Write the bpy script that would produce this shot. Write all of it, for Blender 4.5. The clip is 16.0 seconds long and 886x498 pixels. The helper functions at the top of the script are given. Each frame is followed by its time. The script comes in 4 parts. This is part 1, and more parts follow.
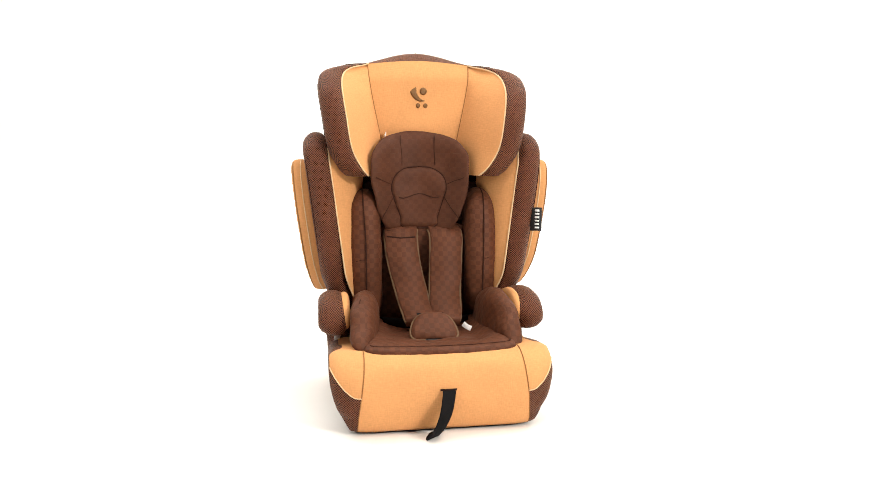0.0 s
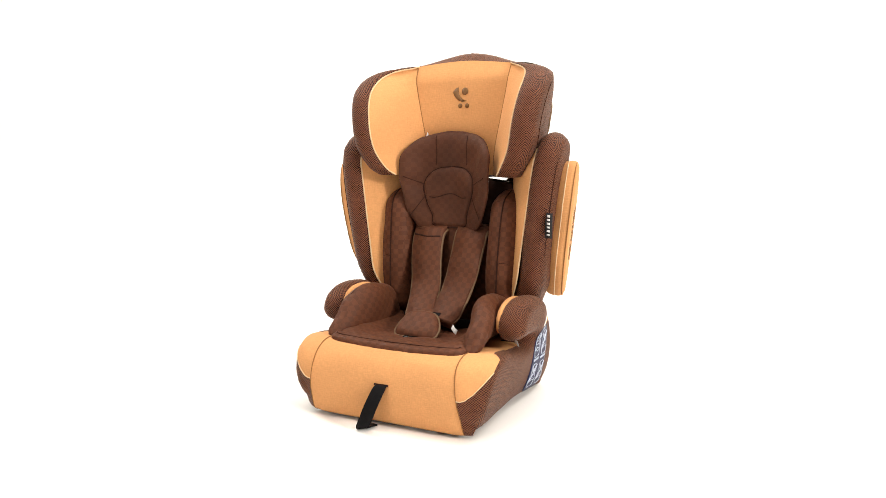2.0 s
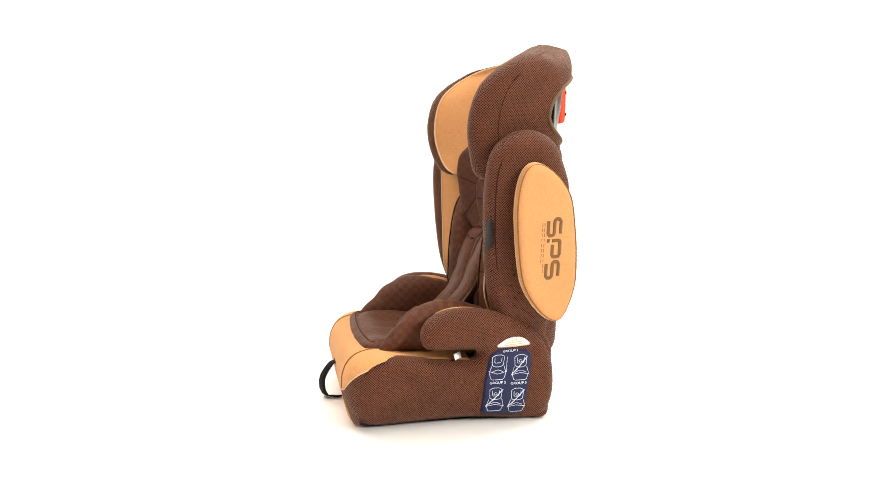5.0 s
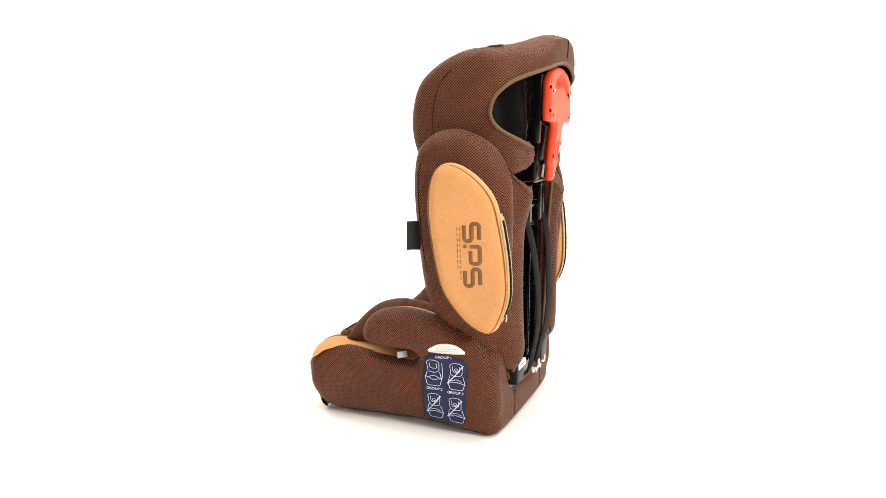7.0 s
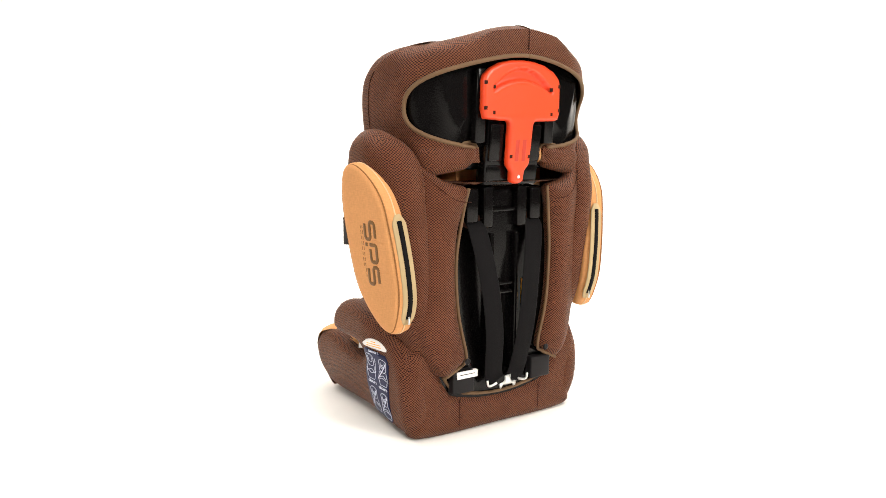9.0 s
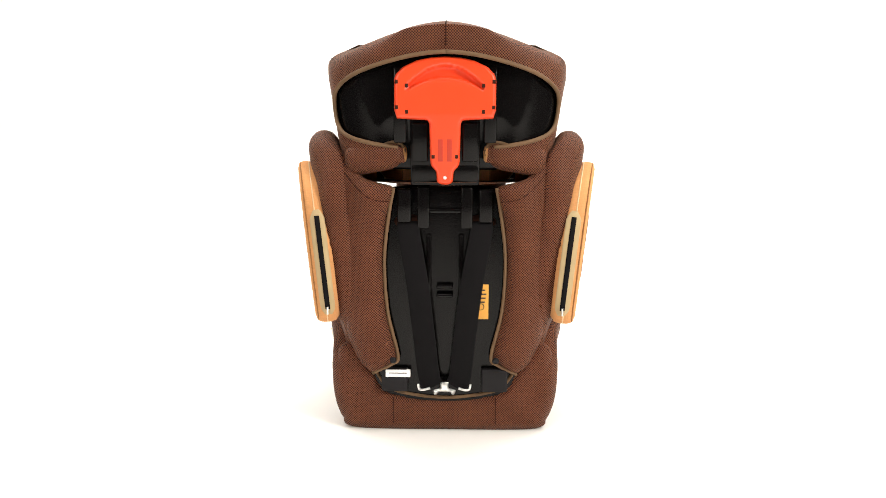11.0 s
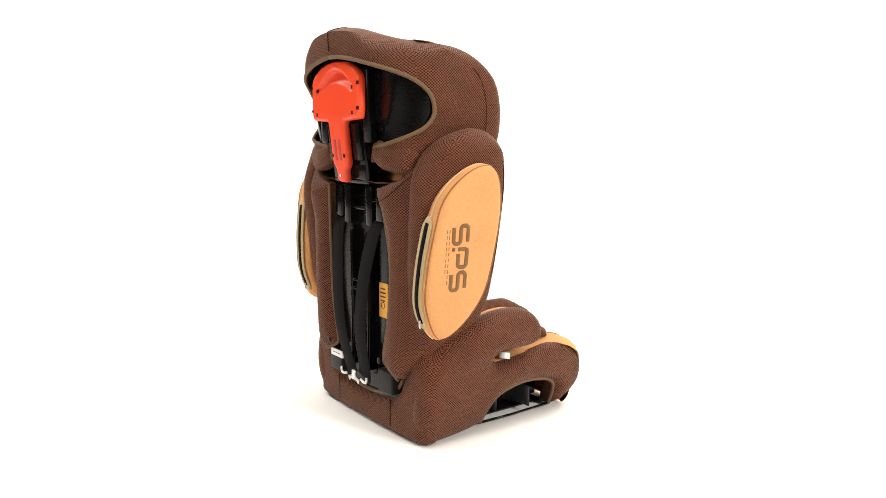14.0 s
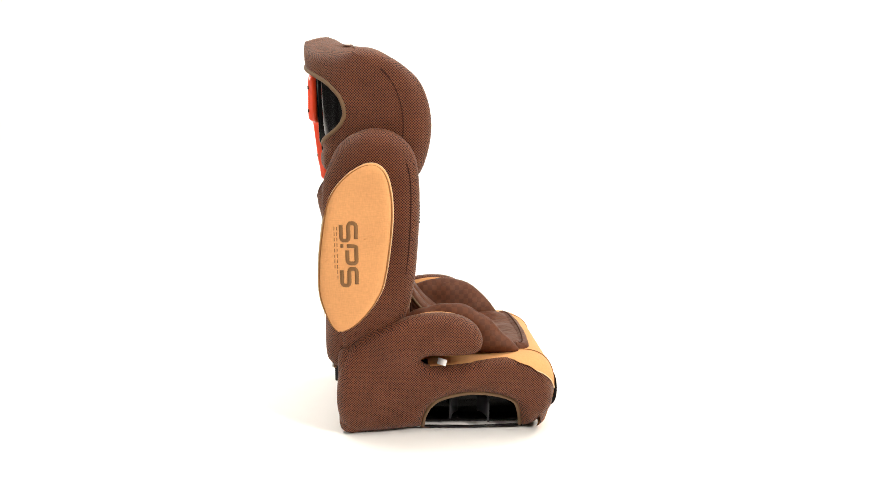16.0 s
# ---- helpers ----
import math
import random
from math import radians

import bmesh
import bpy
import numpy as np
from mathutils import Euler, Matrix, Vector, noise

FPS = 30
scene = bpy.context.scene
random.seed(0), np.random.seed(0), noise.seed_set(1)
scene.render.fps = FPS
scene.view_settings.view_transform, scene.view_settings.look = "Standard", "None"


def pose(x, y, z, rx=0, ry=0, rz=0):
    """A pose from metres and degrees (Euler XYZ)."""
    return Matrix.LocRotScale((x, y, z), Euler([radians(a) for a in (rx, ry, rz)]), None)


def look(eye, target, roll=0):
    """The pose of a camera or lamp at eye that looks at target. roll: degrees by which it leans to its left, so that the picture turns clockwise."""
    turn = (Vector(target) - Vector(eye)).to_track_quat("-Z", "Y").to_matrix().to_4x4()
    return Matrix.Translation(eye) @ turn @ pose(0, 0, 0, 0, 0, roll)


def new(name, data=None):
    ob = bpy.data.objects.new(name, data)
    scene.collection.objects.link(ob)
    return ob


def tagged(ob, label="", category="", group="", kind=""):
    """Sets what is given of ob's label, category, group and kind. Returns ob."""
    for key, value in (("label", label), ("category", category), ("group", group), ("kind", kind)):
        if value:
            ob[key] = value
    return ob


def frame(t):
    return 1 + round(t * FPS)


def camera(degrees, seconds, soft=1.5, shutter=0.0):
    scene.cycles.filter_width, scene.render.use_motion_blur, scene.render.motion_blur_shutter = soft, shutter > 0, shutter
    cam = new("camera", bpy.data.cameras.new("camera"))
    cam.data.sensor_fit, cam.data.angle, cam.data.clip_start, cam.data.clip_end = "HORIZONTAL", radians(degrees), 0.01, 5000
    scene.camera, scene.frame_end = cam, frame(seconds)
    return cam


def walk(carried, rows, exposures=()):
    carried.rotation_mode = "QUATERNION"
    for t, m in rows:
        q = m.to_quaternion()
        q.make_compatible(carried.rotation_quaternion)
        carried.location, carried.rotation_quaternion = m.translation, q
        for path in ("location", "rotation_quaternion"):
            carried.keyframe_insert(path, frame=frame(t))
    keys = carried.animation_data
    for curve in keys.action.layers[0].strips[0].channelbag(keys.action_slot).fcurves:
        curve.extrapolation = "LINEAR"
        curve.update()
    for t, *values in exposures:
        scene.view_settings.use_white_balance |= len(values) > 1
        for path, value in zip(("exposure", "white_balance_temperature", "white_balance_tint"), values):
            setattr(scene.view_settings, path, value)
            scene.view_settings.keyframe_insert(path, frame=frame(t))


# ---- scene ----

# ---- camera: it stands still, the seat turns ----
cam = camera(62.5, 16.0, soft=0.7)
EYE = pose(0.009, -1.415, 0.4975, 82.05, -0.19, 0)
walk(cam, [(0.0, EYE), (16.0, EYE)])

# ---- light: soft boxes in a closed studio, its dark walls and ceiling added unseen ----
world = bpy.data.worlds.new("studio_world")
world.use_nodes = True
scene.world = world
world.node_tree.nodes["Background"].inputs[0].default_value = (1, 0.98, 0.95, 1)
world.node_tree.nodes["Background"].inputs[1].default_value = 0.02


def softbox(name, eye, target, w, h, watts, color=(1, 0.95, 0.88)):
    data = bpy.data.lights.new(name, "AREA")
    data.shape, data.size, data.size_y, data.energy, data.color = "RECTANGLE", w, h, watts, color
    ob = new(name, data)
    ob.matrix_world = look(eye, target)
    return ob


softbox("overhead_softbox", (0.0, -0.2, 2.8), (0, 0, 0), 3.0, 3.0, 104)
softbox("key_softbox", (2.1, -1.9, 1.6), (0, 0, 0.35), 0.55, 0.55, 84)
# unseen lamp, added to lift the left side
softbox("added_fill_light", (-1.7, -2.0, 1.4), (0, 0, 0.3), 1.0, 1.0, 24)
# unseen pair, added to push the backdrop to full white
softbox("added_backdrop_light", (-1.9, 0.9, 2.4), (0.3, 3.0, 0.9), 1.0, 1.0, 75)
softbox("added_backdrop_light", (1.9, 0.9, 2.4), (-0.3, 3.0, 0.9), 1.0, 1.0, 75)

# ---- materials ----


class Nodes:
    """A short way to wire a material."""

    def __init__(self, name):
        self.mat = bpy.data.materials.new(name)
        self.mat.use_nodes = True
        self.tree = self.mat.node_tree
        self.bsdf = self.tree.nodes["Principled BSDF"]

    def add(self, kind, **values):
        node = self.tree.nodes.new("ShaderNode" + kind)
        for key, value in values.items():
            if key == "op":
                node.operation = value
            elif key == "bands":
                node.wave_type = value
        return node

    def link(self, a, b):
        self.tree.links.new(a, b)

    def math(self, op, a, b=None):
        node = self.add("Math", op=op)
        for k, v in enumerate((a, b)):
            if v is None:
                continue
            if isinstance(v, (int, float)):
                node.inputs[k].default_value = v
            else:
                self.link(v, node.inputs[k])
        return node.outputs[0]

    def uv(self):
        node = self.add("TexCoord")
        sep = self.add("SeparateXYZ")
        self.link(node.outputs["UV"], sep.inputs[0])
        return node.outputs["UV"], sep.outputs[0], sep.outputs[1]

    def noise(self, vector, scale, detail=3.0):
        node = self.add("TexNoise")
        node.inputs["Scale"].default_value = scale
        node.inputs["Detail"].default_value = detail
        self.link(vector, node.inputs["Vector"])
        return node.outputs["Fac"]

    def spread(self, fac, lo, hi):
        node = self.add("MapRange")
        node.inputs["From Min"].default_value, node.inputs["From Max"].default_value = 0.25, 0.75
        node.inputs["To Min"].default_value, node.inputs["To Max"].default_value = lo, hi
        self.link(fac, node.inputs["Value"])
        return node.outputs[0]

    def mix(self, fac, a, b):
        node = self.add("Mix")
        node.data_type = "RGBA"
        if isinstance(fac, (int, float)):
            node.inputs[0].default_value = fac
        else:
            self.link(fac, node.inputs[0])
        for k, v in ((6, a), (7, b)):
            if isinstance(v, tuple):
                node.inputs[k].default_value = (*v, 1)
            else:
                self.link(v, node.inputs[k])
        return node.outputs[2]

    def shade(self, color, value):
        node = self.add("VectorMath", op="SCALE")
        self.link(color, node.inputs[0])
        self.link(value, node.inputs["Scale"])
        return node.outputs[0]

    def color(self, c):
        if isinstance(c, tuple):
            self.bsdf.inputs["Base Color"].default_value = (*c, 1)
        else:
            self.link(c, self.bsdf.inputs["Base Color"])

    def bump(self, height, distance, strength=1.0):
        node = self.add("Bump")
        node.inputs["Distance"].default_value, node.inputs["Strength"].default_value = distance, strength
        self.link(height, node.inputs["Height"])
        self.link(node.outputs[0], self.bsdf.inputs["Normal"])

    def surface(self, rough, metal=0.0, sheen=0.0, tint=(1, 1, 1)):
        b = self.bsdf.inputs
        b["Roughness"].default_value, b["Metallic"].default_value = rough, metal
        b["Sheen Weight"].default_value, b["Sheen Roughness"].default_value = sheen, 0.4
        b["Sheen Tint"].default_value = (*tint, 1)
        return self.mat


def mesh_fabric(name, thread, hole, pitch=0.0044):
    n = Nodes(name)
    uv, u, v = n.uv()
    a = n.math("SINE", n.math("MULTIPLY", u, 6.2832 / pitch))
    b = n.math("SINE", n.math("MULTIPLY", v, 6.2832 / pitch))
    dots = n.math("MULTIPLY", a, b)
    wob = n.noise(uv, 420, 2)
    dots = n.math("ADD", dots, n.math("MULTIPLY", n.math("SUBTRACT", wob, 0.5), 0.5))
    fac = n.add("MapRange")
    fac.inputs["From Min"].default_value, fac.inputs["From Max"].default_value = -0.20, 0.15
    n.link(dots, fac.inputs["Value"])
    col = n.mix(fac.outputs[0], thread, hole)
    col = n.shade(col, n.spread(n.noise(uv, 22, 4), 0.85, 1.15))
    n.color(col)
    n.bump(n.math("SUBTRACT", 1.0, fac.outputs[0]), 0.0012, 0.7)
    n.bsdf.inputs["Specular IOR Level"].default_value = 0.17
    return n.surface(0.58, sheen=0.08, tint=(1, 0.75, 0.6))


def linen(name, base):
    n = Nodes(name)
    uv, u, v = n.uv()
    streaks = []
    for sx, sy in ((110, 520), (520, 110)):
        m = n.add("Mapping")
        m.inputs["Scale"].default_value = (sx, sy, 1)
        n.link(uv, m.inputs["Vector"])
        streaks.append(n.noise(m.outputs[0], 1.0, 2))
    weave = n.math("MULTIPLY", n.math("ADD", streaks[0], streaks[1]), 0.5)
    col = n.mix(n.spread(weave, 0, 1), tuple(0.84 * c for c in base), tuple(1.10 * c for c in base))
    col = n.shade(col, n.spread(n.noise(uv, 14, 4), 0.94, 1.05))
    n.color(col)
    n.bump(n.math("ADD", weave, n.math("MULTIPLY", n.noise(uv, 30, 3), 1.2)), 0.0012, 0.5)
    n.bsdf.inputs["Specular IOR Level"].default_value = 0.2
    return n.surface(0.85, sheen=0.05, tint=(1, 0.9, 0.75))


def quilted(name, base, size=0.0095, check=0.75, rough=0.6, crumple=1.6, fold=32):
    n = Nodes(name)
    uv, u, v = n.uv()
    ch = n.add("TexChecker")
    ch.inputs["Scale"].default_value = 1 / size
    n.link(uv, ch.inputs["Vector"])
    fine = n.noise(uv, 900, 2)
    fac = n.math("MULTIPLY", ch.outputs["Fac"], check)
    col = n.mix(fac, tuple(0.90 * c for c in base), tuple(1.14 * c for c in base))
    col = n.shade(col, n.spread(fine, 0.9, 1.1))
    col = n.shade(col, n.spread(n.noise(uv, 18, 4), 0.85, 1.15))
    n.color(col)
    n.bump(n.math("ADD", n.math("MULTIPLY", ch.outputs["Fac"], 0.25), n.math("MULTIPLY", n.noise(uv, fold, 3), crumple)), 0.005, 0.6)
    n.bsdf.inputs["Specular IOR Level"].default_value = 0.18
    return n.surface(rough, sheen=0.03, tint=(1, 0.75, 0.6))


def plain(name, base, rough, metal=0.0, grain=300.0, depth=0.0003, vary=0.08, sheen=0.0, gloss=0.5):
    n = Nodes(name)
    co = n.add("TexCoord").outputs["Object"]
    n.color(n.shade(n.mix(0.0, base, base), n.spread(n.noise(co, 25, 4), 1 - vary, 1 + vary)))
    n.bump(n.noise(co, grain, 3), depth, 0.5)
    n.bsdf.inputs["Specular IOR Level"].default_value = gloss
    return n.surface(rough, metal, sheen)


BROWN_MESH = mesh_fabric("brown_mesh_fabric", (0.190, 0.064, 0.028), (0.012, 0.0045, 0.003))
TAN = linen("tan_linen_fabric", (0.61, 0.293, 0.114))
QUILT = quilted("brown_checked_fabric", (0.084, 0.0275, 0.0120), check=1.0)
SATIN = quilted("brown_satin_fabric", (0.070, 0.0230, 0.0102), check=0.5, rough=0.62, crumple=2.2, fold=14)
# dark band cloth; on the backrest its darkness stands in for shade
BROWN = plain("dark_brown_cloth", (0.028, 0.011, 0.007), 0.8, gloss=0.15, grain=700, depth=0.0006)
PIPING = plain("olive_brown_binding", (0.13, 0.07, 0.03), 0.75, grain=900, depth=0.0006)
TAPE = plain("olive_cream_tape", (0.42, 0.31, 0.16), 0.8, grain=900, depth=0.0006)
CREAM = plain("cream_binding", (0.66, 0.46, 0.26), 0.8, grain=900, depth=0.0006)
SEAM = plain("ochre_seam_thread", (0.26, 0.12, 0.045), 0.8, gloss=0.1)
# stitching, and the painted shade of slots, holes and creases
THREAD_SHADE = plain("dark_thread_and_shade", (0.032, 0.012, 0.007), 0.8, gloss=0.1)
TAN_THREAD = plain("brown_embroidery", (0.17, 0.075, 0.018), 0.6, grain=1500, depth=0.0008)
BLACK = plain("black_plastic", (0.004, 0.0036, 0.0036), 0.15, depth=0.0002, gloss=0.20)
GREY = plain("dark_grey_plastic", (0.012, 0.011, 0.012), 0.4, gloss=0.15, depth=0.0002)
WEB = plain("black_webbing", (0.0045, 0.004, 0.0045), 0.75, gloss=0.1, grain=900, depth=0.0008)
GUIDE = plain("grey_guide_plastic", (0.030, 0.029, 0.032), 0.5, gloss=0.2)
ORANGE = plain("orange_plastic", (0.80, 0.058, 0.012), 0.36, depth=0.0002, vary=0.03)
METAL = plain("zinc_plated_steel", (0.8, 0.8, 0.78), 0.3, metal=1.0)
PAPER = plain("white_label", (0.82, 0.8, 0.78), 0.6, vary=0.02)
NAVY = plain("navy_label_print", (0.018, 0.022, 0.065), 0.5, gloss=0.2, vary=0.03)
INK = plain("pale_blue_print", (0.62, 0.66, 0.78), 0.6, vary=0.02)
LABEL_ORANGE = plain("orange_label", (0.85, 0.42, 0.07), 0.55, vary=0.02)
DARK_INK = plain("dark_print", (0.05, 0.03, 0.02), 0.6)
TAG = plain("black_woven_tag", (0.012, 0.012, 0.013), 0.7)
STUDIO_WHITE = plain("white_studio_paper", (0.86, 0.845, 0.82), 0.75, grain=60, depth=0.0004, vary=0.01)

STUDIO_DARK = plain("unseen_enclosure_dark", (0.05, 0.05, 0.052), 0.8, grain=60, depth=0.0004)

# ---- mesh helpers ----


def sm(t):
    t = min(max(t, 0.0), 1.0)
    return t * t * (3 - 2 * t)


def table(rows, z):
    """Smooth value at z from (z, value) rows."""
    n = len(rows)
    if z <= rows[0][0]:
        return rows[0][1]
    if z >= rows[-1][0]:
        return rows[-1][1]
    i = max(k for k in range(n - 1) if rows[k][0] <= z)

    def slope(k):
        lo, hi = max(k - 1, 0), min(k + 1, n - 1)
        return (rows[hi][1] - rows[lo][1]) / (rows[hi][0] - rows[lo][0])
    (a, p), (b, q) = rows[i], rows[i + 1]
    w, t = b - a, (z - a) / (b - a)
    return (2 * t ** 3 - 3 * t * t + 1) * p + (t ** 3 - 2 * t * t + t) * w * slope(i) + (3 * t * t - 2 * t ** 3) * q + (t ** 3 - t * t) * w * slope(i + 1)


SETTING = ("ground", "wall_west", "wall_east", "wall_south", "ceiling")
SIZE = (1.02, 1.01, 1.0)  # the seat's true size over its drawn size
FORWARD = 0.006  # how far it stands in front of the turning axis


def build(name, verts, faces, mat, parent, label="", flat=False):
    """One mesh object under its parent, with texture coordinates in metres by the main direction of each face."""
    me = bpy.data.meshes.new(name)
    if name not in SETTING:
        verts = [(v[0] * SIZE[0], v[1] * SIZE[1] - FORWARD, v[2] * SIZE[2]) for v in verts]
    me.from_pydata([tuple(v) for v in verts], [], faces)
    me.validate()
    bm = bmesh.new()
    bm.from_mesh(me)
    bmesh.ops.recalc_face_normals(bm, faces=bm.faces)
    layer = bm.loops.layers.uv.new("uv")
    for f in bm.faces:
        f.smooth = not flat
        n = f.normal
        k = max(range(3), key=lambda i: abs(n[i]))
        i, j = ((1, 2), (0, 2), (0, 1))[k]
        for lo in f.loops:
            lo[layer].uv = (lo.vert.co[i], lo.vert.co[j])
    bm.to_mesh(me)
    bm.free()
    me.materials.append(mat)
    ob = new(name, me)
    ob.parent = parent
    if label:
        tagged(ob, label)
    return ob


def smooth_loop(pts, n=8, closed=True):
    """A Catmull-Rom curve through the points."""
    pts = [Vector(p) for p in pts]
    m, out = len(pts), []
    for i in range(m if closed else m - 1):
        if closed:
            a, b, c, d = (pts[(i + k - 1) % m] for k in range(4))
        else:
            a, b, c, d = (pts[min(max(i + k - 1, 0), m - 1)] for k in range(4))
        for k in range(n):
            t = k / n
            out.append(0.5 * (2 * b + (c - a) * t + (2 * a - 5 * b + 4 * c - d) * t * t + (3 * b - a - 3 * c + d) * t ** 3))
    if not closed:
        out.append(pts[-1])
    return out


def resample(pts, step, closed=True):
    pts = [Vector(p) for p in pts]
    if closed:
        pts = pts + [pts[0]]
    lens = [0.0]
    for a, b in zip(pts, pts[1:]):
        lens.append(lens[-1] + (b - a).length)
    n = max(3, round(lens[-1] / step))
    out, k = [], 0
    for i in range(n if closed else n + 1):
        s = lens[-1] * i / n
        while k < len(lens) - 2 and lens[k + 1] < s:
            k += 1
        span = lens[k + 1] - lens[k]
        out.append(pts[k].lerp(pts[k + 1], (s - lens[k]) / span if span else 0))
    return out


def dome(t, r, puff=0.0):
    """Height over an edge distance: a rounded edge of radius r up to t, and a slow swell beyond."""
    def h(d):
        q = min(d / r, 1.0)
        return t * math.sqrt(max(0.0, 1 - (1 - q) ** 2)) + puff * sm(d / 0.06)
    return h


def pillow(outline, front, back, place, step=0.007, rings=(0.0012, 0.004), smooth=6):
    """A closed padded body over an outline: place(u, v, h) sets its points in space."""
    from mathutils.geometry import delaunay_2d_cdt
    loop = resample([Vector((p[0], p[1])) for p in (smooth_loop(outline, smooth) if smooth else outline)], step)
    poly = np.array([(p.x, p.y) for p in loop])
    nxt = np.roll(poly, -1, 0)

    def dist(q):
        e = nxt - poly
        w = q[:, None, :] - poly[None]
        t = np.clip((w * e).sum(2) / (e * e).sum(1), 0, 1)
        return np.sqrt(((w - t[..., None] * e) ** 2).sum(2).min(1))

    def inside(q):
        y0, y1 = poly[:, 1], nxt[:, 1]
        c = (y0[None] > q[:, 1:2]) != (y1[None] > q[:, 1:2])
        with np.errstate(divide="ignore", invalid="ignore"):
            xs = poly[:, 0] + (q[:, 1:2] - y0) / (y1 - y0) * (nxt[:, 0] - poly[:, 0])
        return (c & (q[:, 0:1] < xs)).sum(1) % 2 == 1

    area = (poly[:, 0] * nxt[:, 1] - nxt[:, 0] * poly[:, 1]).sum()
    tan = nxt - np.roll(poly, 1, 0)
    tan /= np.linalg.norm(tan, axis=1)[:, None] + 1e-9
    inw = np.stack([-tan[:, 1], tan[:, 0]], 1) * (1 if area > 0 else -1)
    cand = []
    for r in rings:
        q = poly + inw * r
        cand.append(q[inside(q) & (dist(q) > 0.9 * r)])
    lo, hi = poly.min(0), poly.max(0)
    gx, gy = np.meshgrid(np.arange(lo[0], hi[0], step), np.arange(lo[1], hi[1], step))
    q = np.stack([gx.ravel(), gy.ravel()], 1)
    q[:, 0] += (np.round((q[:, 1] - lo[1]) / step) % 2) * step / 2
    edge = (rings[-1] if rings else 0) + 0.45 * step
    q = q[inside(q)]
    cand.append(q[dist(q) > edge])
    pts = np.concatenate([poly] + cand)
    m = len(poly)
    vs, _, fs, _, _, _ = delaunay_2d_cdt([Vector(p) for p in pts], [(i, (i + 1) % m) for i in range(m)], [], 1, 1e-6)
    flat = np.array([(p.x, p.y) for p in vs])
    ds = dist(flat)
    verts = [place(p[0], p[1], front(d)) for p, d in zip(flat, ds)]
    other, k = {}, len(verts)
    for i, (p, d) in enumerate(zip(flat, ds)):
        if d < 1e-5:
            other[i] = i
        else:
            other[i] = k
            verts.append(place(p[0], p[1], -back(d)))
            k += 1
    faces = [tuple(f) for f in fs] + [tuple(other[i] for i in reversed(f)) for f in fs]
    return verts, faces


def loft(rings, closed=False, caps=False):
    """Quads between rings of equal length."""
    n = len(rings[0])
    verts = [v for r in rings for v in r]
    faces = []
    for i in range(len(rings) - 1):
        for j in range(n if closed else n - 1):
            k = (j + 1) % n
            faces.append((i * n + j, i * n + k, (i + 1) * n + k, (i + 1) * n + j))
    if caps:
        faces.append(tuple(range(n)))
        faces.append(tuple((len(rings) - 1) * n + j for j in reversed(range(n))))
    return verts, faces


def tube(path, r, sides=8, closed=False):
    """A round cord along a path."""
    path = [Vector(p) for p in path]
    rings, m, up = [], len(path), None
    for i, p in enumerate(path):
        if closed:
            t = (path[(i + 1) % m] - path[i - 1]).normalized()
        else:
            t = (path[min(i + 1, m - 1)] - path[max(i - 1, 0)]).normalized()
        if up is None:
            up = t.orthogonal().normalized()
        up = (up - t * up.dot(t)).normalized()
        side = t.cross(up)
        rings.append([p + r * (math.cos(a) * up + math.sin(a) * side) for a in (2 * math.pi * k / sides for k in range(sides))])
    if closed:
        rings.append(rings[0])
    return loft(rings, True, not closed)


def ribbon(path, wide, thick, widths=None):
    """A flat strap along a path; wide: the direction across it, thick: its thickness, widths: its half width along it."""
    path = [Vector(p) for p in path]
    wide = Vector(wide).normalized()
    rings, m = [], len(path)
    for i, p in enumerate(path):
        t = (path[min(i + 1, m - 1)] - path[max(i - 1, 0)]).normalized()
        w = (wide - t * wide.dot(t)).normalized()
        nrm = t.cross(w)
        b = widths(i / (m - 1)) if callable(widths) else widths
        h = thick / 2
        rings.append([p + w * x + nrm * y for x, y in ((-b, -h * 0.4), (-b * 0.93, -h), (b * 0.93, -h), (b, -h * 0.4), (b, h * 0.4), (b * 0.93, h), (-b * 0.93, h), (-b, h * 0.4))])
    return loft(rings, True, True)


def box(lo, hi, r=0.003):
    """A box with chamfered edges."""
    c = [(a + b) / 2 for a, b in zip(lo, hi)]
    s = [(b - a) / 2 for a, b in zip(lo, hi)]
    r = min(r, *[k * 0.9 for k in s])
    bm = bmesh.new()
    bmesh.ops.create_cube(bm, size=2)
    for v in bm.verts:
        v.co = Vector([c[i] + v.co[i] * s[i] for i in range(3)])
    bmesh.ops.bevel(bm, geom=bm.edges[:], offset=r, segments=2, affect="EDGES", profile=0.6)
    out = [v.co.copy() for v in bm.verts], [tuple(v.index for v in f.verts) for f in bm.faces]
    bm.verts.index_update()
    out = [v.co.copy() for v in bm.verts], [tuple(v.index for v in f.verts) for f in bm.faces]
    bm.free()
    return out


def both(*shapes):
    """Several shapes as one."""
    verts, faces = [], []
    for v, f in shapes:
        k = len(verts)
        verts += list(v)
        faces += [tuple(i + k for i in q) for q in f]
    return verts, faces


def mirror(shape):
    return [Vector((-v[0], v[1], v[2])) for v in shape[0]], shape[1]


def ring2(cx, cy, rx, ry, n=20, a0=0.0, a1=360.0):
    m = n if a1 - a0 >= 360 else n - 1
    return [(cx + rx * math.cos(radians(a0 + (a1 - a0) * k / m)), cy + ry * math.sin(radians(a0 + (a1 - a0) * k / m))) for k in range(n)]


